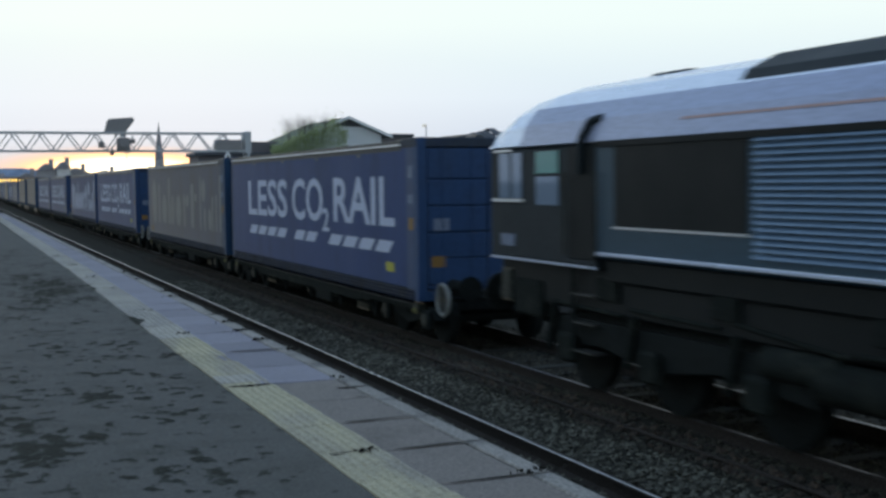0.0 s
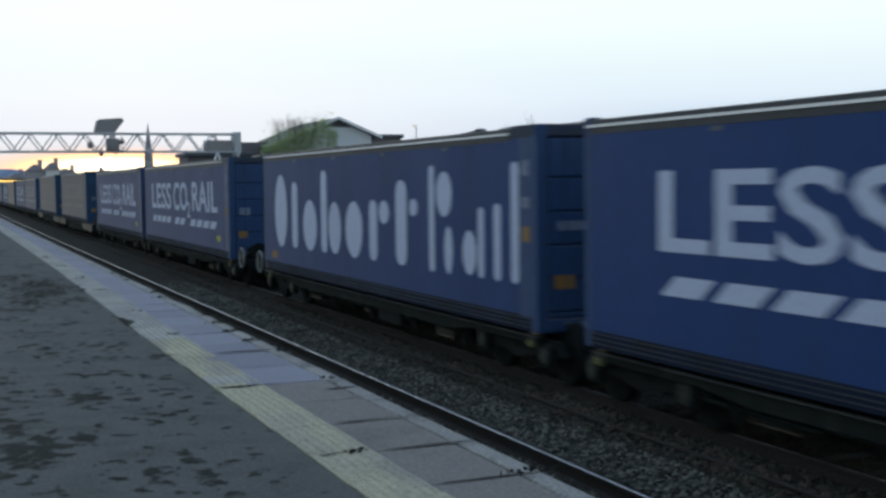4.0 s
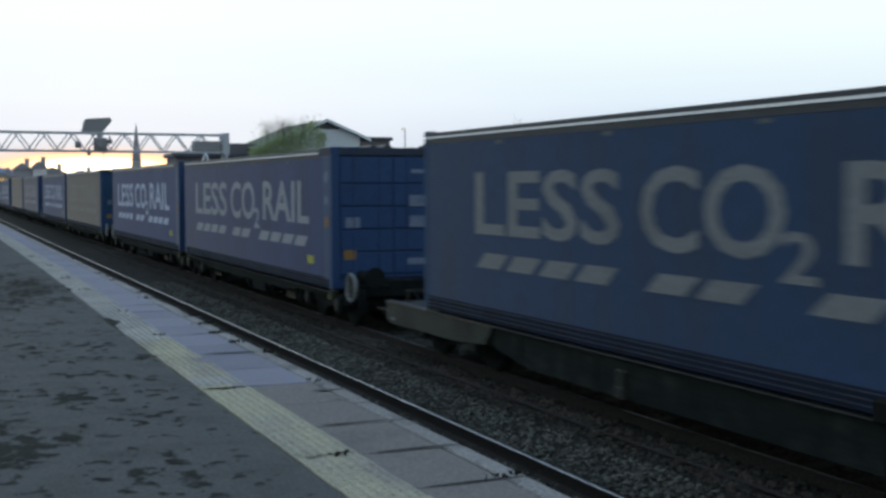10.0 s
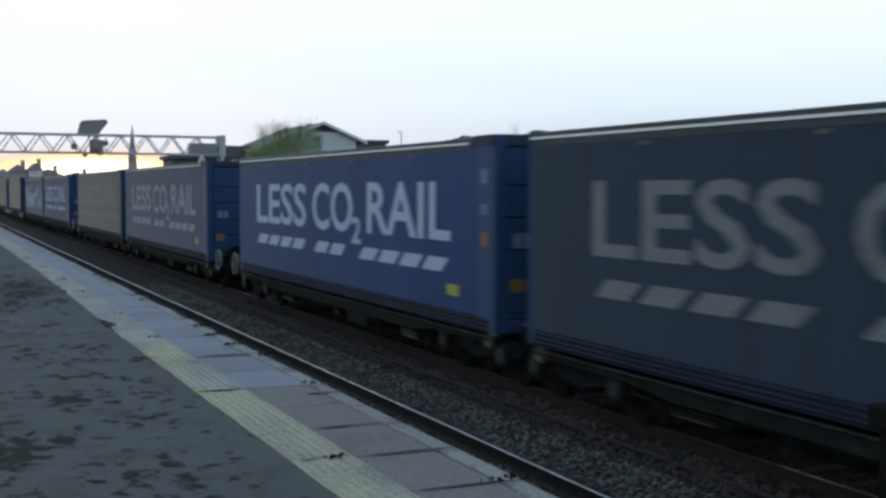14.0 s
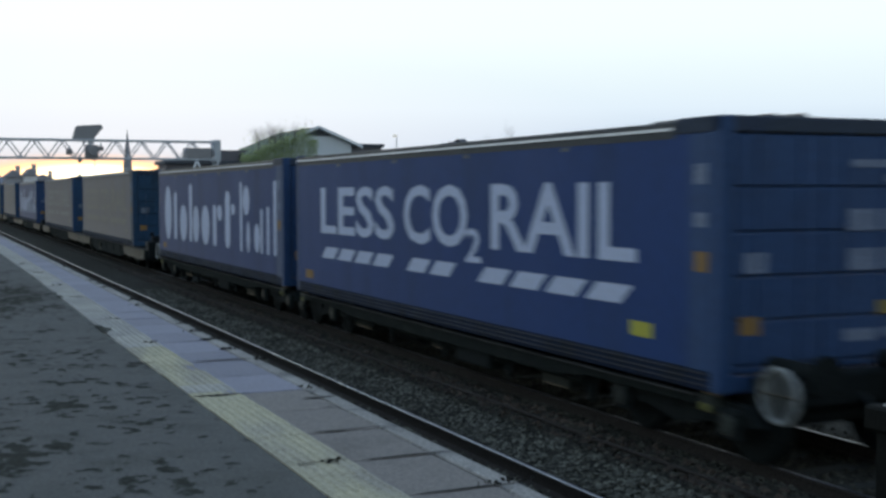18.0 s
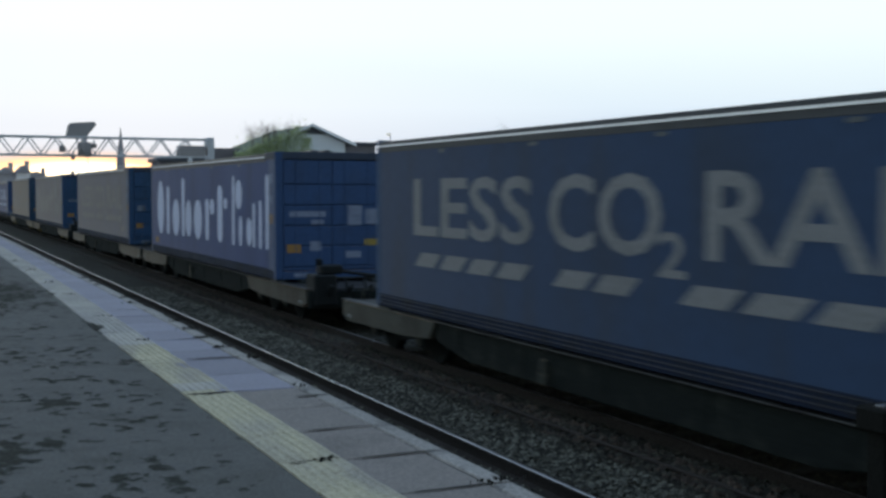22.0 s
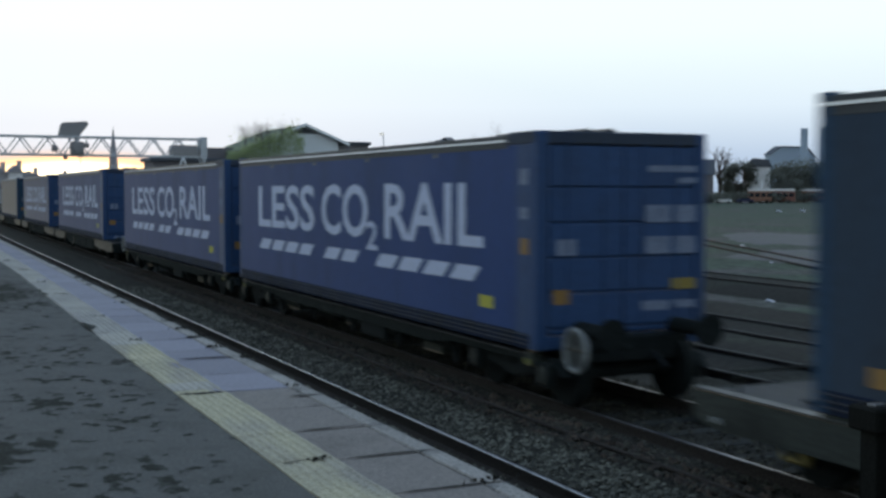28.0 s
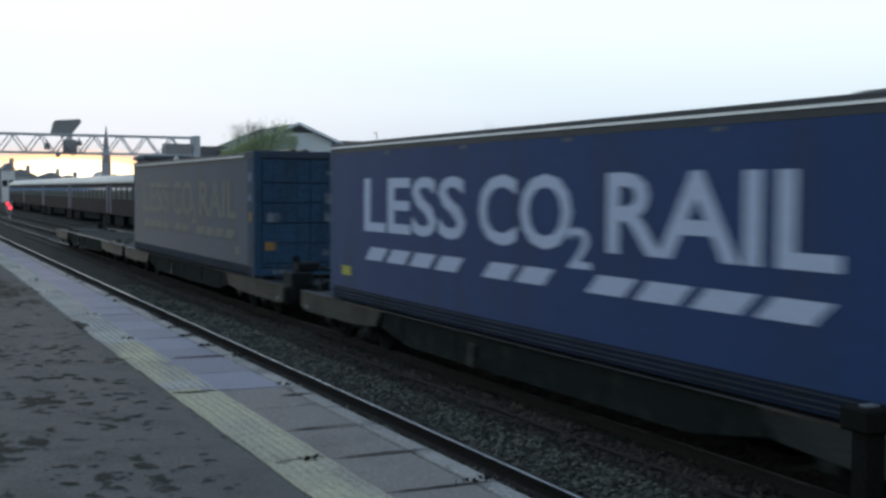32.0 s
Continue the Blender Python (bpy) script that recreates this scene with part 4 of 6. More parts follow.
def coach(y):
    c = thing("passenger_coach", "grey passenger coach with a pale roof, standing", "coach", "stabled coaches", m=pose(T4 + shift(y), y, -0.14))
    part("body", S().prism(vault(1.37, 1.0, 3.15, 3.5), 0.3, 20.0), COACH_SIDE, c, bevel=0.02)
    part("roof", S().prism(roof_cap(1.385, 3.12, 3.80), 0.25, 20.05, True), COACH_ROOF, c, "pale grey roof")
    for i in range(9):
        w = part("window", S().box(-1.386, 1.7 + i * 1.95, 2.05, -1.372, 3.1 + i * 1.95, 2.85), GLASS, c)
    for d in (0.6, 19.0):
        part("door", S().box(-1.39, d, 1.1, -1.372, d + 0.75, 3.05), NAVY, c)
    part("gangway", S().box(-0.5, -0.05, 1.1, 0.5, 0.3, 3.2), BLACK, c)
    part("underframe", S().box(-1.1, 6, 0.45, 1.1, 14, 1.0), UNDER, c, bevel=0.05)
    for yb in (2.8, 17.4):
        part("bogie", S().box(-1.15, yb - 1.7, 0.25, 1.15, yb + 1.7, 0.95), UNDER, c, bevel=0.05)
        for dy in (-1.3, 1.3):
            part("wheelset", S().tube((-0.82, yb + dy, 0.46), (0.82, yb + dy, 0.46), 0.46, n=14), UNDER, c)
    return c


for k in range(6):
    coach(44.6 + 20.4 * k)

# ---- lineside post ----
lp = thing("lineside_post", "dark wooden lineside post with a square cap", "post", m=pose(6.42, 6.42, -0.2))
part("post", S().box(-0.085, -0.085, 0, 0.085, 0.085, 1.12), POST_WOOD, lp, bevel=0.01)
part("cap", S().box(-0.15, -0.15, 1.12, 0.15, 0.15, 1.30), POST_WOOD, lp, "weathered cap", bevel=0.02)
part("plate", S().box(-0.06, -0.04, 1.30, 0.06, 0.04, 1.312), TRIM, lp)

# ---- the freight train ----
LEN, TALL = 13.716, 2.69
MESHES = {}


def cached(key, build, bevel=0.0):
    if key not in MESHES:
        MESHES[key] = build().mesh(key, bevel)
    return MESHES[key]


def kept(name, key, build, material, parent, label="", bevel=0.0):
    return part(name, cached(key + material.name, build, bevel), material, parent, label)


def lettering(words, y0, y1, z0, z1, bold=0.018):
    """Flat letters on the near side, read from the rear end (y0) to the front (y1)."""
    cu = bpy.data.curves.new("letters", "FONT")
    cu.body, cu.offset, cu.resolution_u = words, bold, 3
    ob = bpy.data.objects.new("letters", cu)
    me = bpy.data.meshes.new_from_object(ob)
    bpy.data.objects.remove(ob)
    xs, zs = [v.co.x for v in me.vertices], [v.co.y for v in me.vertices]
    ax, bx, az, bz = min(xs), max(xs), min(zs), max(zs)
    sh = S()
    sh.add([(-1.256, y0 + (v.co.x - ax) / (bx - ax) * (y1 - y0), z0 + (v.co.y - az) / (bz - az) * (z1 - z0)) for v in me.vertices], [tuple(p.vertices) for p in me.polygons])
    bpy.data.meshes.remove(me)
    return sh


def slant(y0, y1, z0, z1, lean=0.20):
    return S().add([(-1.256, y0 + lean * 0.5, z0), (-1.256, y1 + lean * 0.5, z0), (-1.256, y1 - lean * 0.5, z1), (-1.256, y0 - lean * 0.5, z1)], [(0, 1, 2, 3)])


def rear(d):
    """Distance from the rear end to a place along the container."""
    return LEN - d


def bars(spans):
    sh = S()
    for a, b, z0, z1 in spans:
        r = 0.42 * min(b - a, z1 - z0)
        pts = []
        for cy, cz, w0 in ((b - r, z0 + r, -90), (b - r, z1 - r, 0), (a + r, z1 - r, 90), (a + r, z0 + r, 180)):
            pts += [(cy + r * math.cos(radians(w0 + k * 18)), cz + r * math.sin(radians(w0 + k * 18))) for k in range(6)]
        sh.add([(-1.256, rear(p), z) for p, z in pts], [tuple(range(len(pts)))])
    return sh


def ring(d, z, half, high, stroke, n=28):
    """A flat oval band round a place d from the rear end."""
    outer = [(-1.256, rear(d + half * math.cos(2 * math.pi * i / n)), z + high * math.sin(2 * math.pi * i / n)) for i in range(n)]
    if stroke > half:
        return S().add(outer, [tuple(range(n))])
    inner = [(-1.256, rear(d + max(0.03, half - stroke) * math.cos(2 * math.pi * i / n)), z + max(0.03, high - stroke * 0.8) * math.sin(2 * math.pi * i / n)) for i in range(n)]
    return S().add(outer + inner, [(i, (i + 1) % n, n + (i + 1) % n, n + i) for i in range(n)])


SIDES = {"sooty": (BLUE_GREY, LETTER_DIRTY), "clean": (BLUE, LETTER), "filmed": (BLUE_MID, LETTER), "dusty": (BLUE_MID, LETTER_MID), "grimy": (BLUE_DIRTY, LETTER_DIRTY), "stained": (BLUE_DIRTY, LETTER_STAINED), "caked": (BLUE_CAKED, LETTER_FAINT)}
CLEANER = ("clean", "filmed", "dusty")
WORD_TONE = {"sooty": "soot-greyed blue", "clean": "bright blue", "filmed": "thinly dusted blue", "dusty": "dusty blue", "grimy": "grimy dark blue", "stained": "stained grey-blue", "caked": "grey, dirt-caked"}


def folded_roof():
    """Low uneven folds of the roof sheet behind the header."""
    g, sh = random.Random(4), S()
    for i in range(9):
        x = -1.12 + i * 0.25
        h = 0.012 + 0.012 * g.random() + (0.05 if i in (3, 4) else 0.0)
        sh.prism([(x, TALL - 0.03), (x + 0.24, TALL - 0.03), (x + 0.2, TALL + h * 0.6), (x + 0.12, TALL + h), (x + 0.05, TALL + h * 0.5)], 0.30 + 0.3 * g.random(), 1.2 + 0.5 * g.random())
    return sh


def container(kind, state, plate_behind=False, orange=False, slide=0.0):
    skin, ink = SIDES[state]
    ends = END_BLUE if state in CLEANER else END_GREY if state == "caked" or (kind, state) == ("brand", "sooty") else END_DIRTY
    dull = state not in CLEANER
    what = "white slogan" if kind == "slogan" else "pale brand blocks"
    c = thing("container", f"{WORD_TONE[state]} container with {what}, riding a wagon", "container", "containers of the freight train")
    kept("body", "c_body", lambda: S().box(-1.248, 0.16, 0.12, 1.248, LEN - 0.05, TALL - 0.15), skin, c, bevel=0.02)
    kept("roof", "c_roof", lambda: S().prism([(-1.22, TALL - 0.09), (1.22, TALL - 0.09), (1.2, TALL - 0.05), (0, TALL - 0.02), (-1.2, TALL - 0.05)], 0.1, LEN), TOP_RAIL, c)
    for s in (-1, 1):
        kept("top_rail", f"c_top{s}", lambda: S().box(s * 1.252, 0.75, TALL - 0.21, s * 1.17, LEN - 0.02, TALL - 0.03), TOP_RAIL, c, "grimy dark top rail", 0.012)
        # tall dark rail: shade along the side's foot is put into its colour
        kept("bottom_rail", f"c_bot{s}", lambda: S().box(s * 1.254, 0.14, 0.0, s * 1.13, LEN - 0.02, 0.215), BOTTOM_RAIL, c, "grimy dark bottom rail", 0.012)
        for k, z in enumerate((0.05, 0.105, 0.165)):
            kept("rail_rib", f"c_rib{s}{k}", lambda: S().prism([(s * 1.252, z), (s * 1.262, z + 0.004), (s * 1.262, z + 0.012), (s * 1.252, z + 0.018)], 0.2, LEN - 0.1), RIB, c)
        for k, y in (("f", 0.0), ("r", LEN - 0.16)):
            kept("corner_post", f"c_post{s}{k}", lambda: S().box(s * 1.255, y, 0.0, s * 1.09, y + 0.16, TALL), ends, c, "", 0.015)
    kept("trim_strip", "c_trim", lambda: S().box(-1.266, 0.80, TALL - 0.118, -1.250, LEN - 0.05, TALL - 0.090), TRIM, c, "bright aluminium strip under the roof edge")
    kept("front_frame", "c_ff", lambda: S().box(-1.255, 0.002, TALL - 0.16, 1.255, 0.75, TALL), HEADER, c, "dust-greyed header over the doors", 0.015)
    kept("roof_sheet", "c_bows", folded_roof, TOP_RAIL, c, "folded dark roof sheet bunched at the front")
    kept("corner_panel", "c_cp", lambda: S().box(-1.254, 0.16, 0.16, -1.2, 0.52, TALL - 0.16), ends, c, "", 0.01)
    kept("sill", "c_sill", lambda: S().box(-1.1, 0.0, 0.0, 1.1, 0.16, 0.17), ends, c, "", 0.015)
    kept("front_backing", "c_back", lambda: S().box(-1.09, 0.06, 0.17, 1.09, 0.16, TALL - 0.16), GROOVE, c)
    for s in (-1, 1):
        a, b = (-1.09, -0.004) if s < 0 else (0.004, 1.09)
        d = kept("door", f"c_door{s}", lambda: S().box(a, 0.045, 0.19, b, 0.058, TALL - 0.18), ends, c)
        for i, (z, top) in enumerate(((0.19, 0.245), (0.275, 0.685), (0.715, 1.115), (1.145, 1.55), (1.58, 1.985), (2.015, 2.51))):
            kept("door_panel", f"c_dp{s}{i}", lambda: S().box(a + (0.02 if s < 0 else 0.006), 0.012, z, b - (0.006 if s < 0 else 0.02), 0.046, top), ends, d, "", 0.01)
        for x in (a + 0.28, b - 0.28):
            kept("lock_rod", f"c_rod{x:.2f}", lambda: S().tube((x, 0.008, 0.1), (x, 0.008, TALL - 0.12), 0.010, n=8), ends, d)
    # plates on the doors: x from the near corner, height from the floor
    plates = [(0.28, 0.56, 1.22, 1.42, LABEL_WHITE), (1.58, 1.96, 1.62, 1.84, LABEL_WHITE), (2.02, 2.38, 1.62, 1.84, LABEL_WHITE), (1.58, 1.96, 1.22, 1.44, LABEL_WHITE), (2.02, 2.38, 1.22, 1.44, LABEL_WHITE),
              (1.62, 2.38, 2.26, 2.34, LABEL_WHITE), (2.08, 2.36, 2.12, 2.19, LABEL_WHITE), (1.98, 2.36, 0.76, 0.90, LABEL_YELLOW), (1.52, 1.95, 0.50, 0.62, LABEL_WHITE), (2.02, 2.36, 0.52, 0.62, LABEL_WHITE), (0.24, 0.48, 0.62, 0.80, LABEL_ORANGE)]
    if kind == "brand":
        plates = [(0.3, 1.1, 1.38, 1.50, LABEL_WHITE), (0.78, 1.05, 1.22, 1.32, LABEL_WHITE), (1.6, 1.92, 1.20, 1.62, LABEL_WHITE), (2.0, 2.36, 1.22, 1.55, LABEL_WHITE), (1.98, 2.34, 0.76, 0.90, LABEL_YELLOW), (0.25, 0.55, 0.62, 0.80, LABEL_ORANGE), (0.75, 1.0, 0.66, 0.86, LABEL_WHITE), (1.55, 1.9, 0.5, 0.64, LABEL_WHITE)]
    for i, (a, b, z0, z1, m) in enumerate(plates):
        kept("plate", f"c_pl{kind}{i}", lambda: S().box(a - 1.25, 0.003, z0 - 0.06, b - 1.25, 0.0115, z1 - 0.06), LABEL_DULL if dull and m is LABEL_WHITE else m, c)
    kept("dock_plate", "c_dock", lambda: S().box(-0.85, -0.006, 0.05, -0.1, 0.002, 0.13), LABEL_DULL if dull else LABEL_WHITE, c, "scuffed lower plate")
    for i, (y, z, h, m) in enumerate(((0.22, 2.08, 0.2, LABEL_WHITE), (0.22, 1.66, 0.14, LABEL_WHITE), (0.20, 1.22, 0.2, LABEL_ORANGE))):
        kept("side_mark", f"c_sm{i}", lambda: S().box(-1.262, y, z - 0.05, -1.2545, y + 0.2, z + h - 0.05), m, c)
    # small pale flecks below the top rail
    for i in range(4):
        kept("side_buckle", f"c_bk{i}", lambda: S().box(-1.256, 2.9 + i * 2.72, 2.43, -1.247, 3.06 + i * 2.72, 2.475), LETTER_FAINT, c)
    marks_on = []
    if kind == "slogan":
        py = LEN - 1.0 if plate_behind else 1.15
        kept("side_plate", f"c_sp{py:.1f}", lambda: S().box(-1.256, py, 0.42, -1.249, py + 0.4, 0.58), LABEL_LIME if state in CLEANER else LETTER_FAINT, c, "lime yellow number plate with no legible writing")
        if orange:
            kept("side_plate", "c_spo", lambda: S().box(-1.256, LEN - 1.05, 0.30, -1.249, LEN - 0.6, 0.46), LABEL_ORANGE, c, "orange plate with no legible writing")
        marks_on.append(kept("slogan", "t_less", lambda: lettering("LESS", rear(1.56), rear(5.3), 1.19, 2.06), ink, c, "pale slogan letters"))
        marks_on.append(kept("slogan", "t_co", lambda: lettering("CO", rear(5.7), rear(8.05), 1.17, 2.07), ink, c, "pale slogan letters"))
        marks_on.append(kept("slogan", "t_2", lambda: lettering("2", rear(7.98), rear(8.47), 0.99, 1.46), ink, c, "pale slogan numeral"))
        marks_on.append(kept("slogan", "t_rail", lambda: lettering("RAIL", rear(8.78), rear(12.28), 1.20, 2.07), ink, c, "pale slogan letters"))
        k = 0
        for g0, g1, n in ((1.65, 5.25, 4), (5.85, 7.65, 2), (8.4, 12.2, 4)):
            w = (g1 - g0) / n
            for i in range(n):
                k += 1
                marks_on.append(kept("dash", f"t_dash{k}", lambda: slant(rear(g0 + i * w + w * 0.10), rear(g0 + (i + 1) * w - w * 0.12), 0.74, 0.95, 0.26), ink, c))
    else:
        kept("side_plate", "c_sp2", lambda: S().box(-1.256, LEN - 1.1, 0.30, -1.249, LEN - 0.65, 0.46), LABEL_ORANGE, c, "orange plate with no legible writing")
        # plain marks in place of the brand: stems, discs and rings in the rhythm of the original
        k1, k2 = 1.146, 0.934
        marks = [ring(1.46, 1.37, 0.50, 0.80, 0.9)]
        for a, b, z0, z1 in ((2.16, 2.54, 0.60, 2.0), (4.0, 4.34, 0.60, 2.22), (6.5, 6.86, 0.60, 1.66), (7.66, 8.10, 0.60, 2.0)):
            marks.append(bars([(0.92 + (a - 0.92) * k1, 0.92 + (b - 0.92) * k1, z0, z1)]))
        for m, w, z, h in ((3.32, 0.42, 1.11, 0.52), (4.76, 0.34, 1.11, 0.50), (5.76, 0.42, 1.11, 0.52), (7.16, 0.22, 1.46, 0.20), (8.36, 0.16, 1.56, 0.14)):
            marks.append(ring(0.92 + (m - 0.92) * k1, z, w * k1, h, 0.9))
        for a, b, z0, z1 in ((9.6, 9.84, 0.58, 2.22), (11.55, 11.76, 0.60, 1.6), (12.1, 12.34, 0.60, 1.66), (12.68, 12.92, 0.60, 2.22)):
            marks.append(bars([(10.1 + (a - 9.6) * k2, 10.1 + (b - 9.6) * k2, z0, z1)]))
        marks += [ring(10.70, 1.78, 0.30, 0.34, 0.9), ring(10.86, 0.94, 0.16, 0.36, 0.9), ring(11.62, 0.94, 0.24, 0.32, 0.9)]
        for i, sh in enumerate(marks):
            kept("brand_block", f"b_{i}", lambda: sh, ink, c)
    for ob in marks_on:
        ob.location.y = -slide
    return c


def bogie(parent, y, axle_boxes, r=0.40, base=0.95):
    b = kept("bogie", f"bg{y:.2f}", lambda: S().box(-0.95, y - 0.16, 0.34, 0.95, y + 0.16, 0.60), UNDER, parent, "", 0.02)
    for s in (-1, 1):
        kept("side_frame", f"sf{y:.2f}{s}", lambda: S().prism_x([(y - 1.3, 0.40), (y - 1.1, 0.58), (y - 0.4, 0.62), (y, 0.52), (y + 0.4, 0.62), (y + 1.1, 0.58), (y + 1.3, 0.40), (y + 0.5, 0.36), (y, 0.26), (y - 0.5, 0.36)], s * 0.95, s * 1.07), UNDER, b, "", 0.015)
        for d in (-base, base):
            kept("wheel", f"wh{y:.2f}{s}{d}", lambda: S().tube((s * 0.70, y + d, r), (s * 0.84, y + d, r), r + 0.02, r, 22), UNDER, b)
            kept("axle_cap", f"ac{y:.2f}{s}{d}", lambda: S().tube((s * 1.16, y + d, 0.40), (s * 1.185, y + d, 0.40), 0.11, 0.09, 14), WAGON_SILL, b)
            kept("axlebox", f"ab{y:.2f}{s}{d}", lambda: S().box(s * 1.05, y + d - 0.16, 0.24, s * 1.16, y + d + 0.16, 0.55), axle_boxes, b, "", 0.03)
    for d in (-base, base):
        kept("axle", f"ax{y:.2f}{d}", lambda: S().tube((-0.7, y + d, r), (0.7, y + d, r), 0.08, n=10), UNDER, b)
    return b


def buffer_pair(w, y, out, z=0.95):
    for s in (-1, 1):
        b = kept("buffer", f"bf{y}{out}{s}", lambda: S().tube((s * 0.70, y, z), (s * 0.70, y + out * 0.9, z), 0.10, 0.09, 12), UNDER, w)
        kept("buffer_head", f"bh{y}{out}{s}", lambda: S().tube((s * 0.70, y + out, z), (s * 0.70, y + out * 0.9, z), 0.2, 0.18, 18), UNDER, b)


def hand_wheel(w, y):
    """A bright dished hand wheel on the near side of a wagon's end."""
    z, r, x = 0.78, 0.25, -1.09
    hw = kept("hand_wheel", f"hw{y}", lambda: S().tube((x - 0.01, y, z), (x + 0.03, y, z), r * 0.94, r * 0.94, 24), WHEEL_DISC, w, "pale worn hand wheel")

    def rim():
        sh = S()
        for i in range(20):
            a, b = 2 * math.pi * i / 20, 2 * math.pi * (i + 1) / 20
            sh.tube((x - 0.03, y + r * math.cos(a), z + r * math.sin(a)), (x - 0.03, y + r * math.cos(b), z + r * math.sin(b)), 0.024, n=6, caps=False)
        return sh

    kept("rim", f"hwr{y}", rim, HAND_WHEEL, hw)
    for k in range(3):
        a = k * math.pi / 3
        kept("spoke", f"hws{y}{k}", lambda: S().bar((x - 0.03, y - r * math.cos(a), z - r * math.sin(a)), (x - 0.03, y + r * math.cos(a), z + r * math.sin(a)), 0.02), WAGON_SILL, hw)
    kept("spindle", f"hwp{y}", lambda: S().tube((x + 0.02, y, z), (x + 0.7, y, z), 0.04, n=8), UNDER, hw)


def low_wagon(outer_front):
    """The outer end, with buffers, leads when outer_front; the inner end is close-coupled."""
    w = thing("low_container_wagon", "dark grimy low container wagon with small bogies, rolling", "wagon", "wagons of the freight train")
    f, b = (-0.10, LEN + 0.40) if outer_front else (-0.40, LEN + 0.80)
    k = "A" if outer_front else "B"
    for s in (-1, 1):
        kept("side_sill", f"ls{k}{s}", lambda: S().prism_x([(f + 0.5, 0.62), (b - 0.5, 0.62), (b - 0.5, 0.54), (b - 2.6, 0.53), (b - 3.4, 0.45), (f + 3.4, 0.45), (f + 2.6, 0.53), (f + 0.5, 0.54)], s * 1.10, s * 1.20), WAGON, w, "", 0.012)
        kept("sill_edge", f"le{k}{s}", lambda: S().box(s * 1.235, f + 0.5, 0.624, s * 1.15, b - 0.5, 0.636), DECK_LINE, w, "worn bright sill edge")
    for i in range(7):
        y = 1.0 + i * 1.95
        kept("cross_member", f"cm{i}", lambda: S().box(-1.1, y - 0.08, 0.42, 1.1, y + 0.08, 0.60), UNDER, w)
    kept("centre_sill", f"cs{k}", lambda: S().box(-0.28, f + 0.2, 0.36, 0.28, b - 0.2, 0.60), UNDER, w, "", 0.02)
    for y in (0.25, LEN - 0.25):
        for s in (-1, 1):
            kept("locking_pin", f"lk{y}{s}", lambda: S().box(s * 1.22, y - 0.12, 0.48, s * 1.06, y + 0.12, 0.66), WAGON_SILL, w, "", 0.02)
    for y in (0.25, LEN - 0.25):
        kept("pin_handle", f"ph{y}", lambda: S().box(-1.245, y - 0.07, 0.50, -1.222, y + 0.07, 0.57), PIN_YELLOW, w, "small dull yellow pin handle", 0.005)
    e = f if outer_front else b
    kept("end_beam", f"eb{k}", lambda: S().box(-0.88, e - 0.12, 0.52, 0.88, e + 0.12, 0.86), UNDER, w, "", 0.03)
    kept("brake_hose", f"hz{k}", lambda: S().tube((0.3, e, 0.7), (0.35, e + (-0.35 if outer_front else 0.35), 0.45), 0.04, n=8), BLACK, w)
    kept("end_platform", f"ep{k}", lambda: S().box(-0.86, min(e, e + (1.0 if outer_front else -1.0)), 0.78, 0.86, max(e, e + (1.0 if outer_front else -1.0)), 0.84), UNDER, w)
    buffer_pair(w, e, -0.75 if outer_front else 0.75)
    hand_wheel(w, -0.70 if outer_front else LEN + 1.06)
    bogie(w, 0.95, UNDER)
    bogie(w, LEN - 0.95, UNDER)
    for i, (y, z) in enumerate(((2.9, 0.40), (5.0, 0.36), (7.4, 0.38), (9.8, 0.36))):
        kept("brake_pipe", f"lbp{i}", lambda: S().tube((-1.06, y, z), (-1.06, y + 2.3, z + 0.02), 0.028, n=8), WAGON, w)
    for i in range(5):
        y = 2.6 + i * 2.1
        kept("hanger", f"lhg{i}", lambda: S().bar((-1.12, y - 0.16, 0.56), (-1.08, y, 0.20), 0.05).bar((-1.12, y + 0.16, 0.56), (-1.08, y, 0.20), 0.05), UNDER, w)
    for i, (y, ln, z0) in enumerate(((3.3, 0.7, 0.22), (7.0, 0.5, 0.26), (10.2, 0.8, 0.24))):
        kept("valve_box", f"lvb{i}", lambda: S().box(-1.0, y, z0, -0.62, y + ln, z0 + 0.26), WAGON_SILL, w, "", 0.03)
    kept("brake_box", "brk", lambda: S().box(-1.15, 5.2, 0.22, -0.75, 6.3, 0.52), UNDER, w, "", 0.03)
    kept("air_tank", "tank", lambda: S().tube((-0.8, 8.2, 0.38), (-0.8, 9.4, 0.38), 0.17, n=14), UNDER, w)
    return w


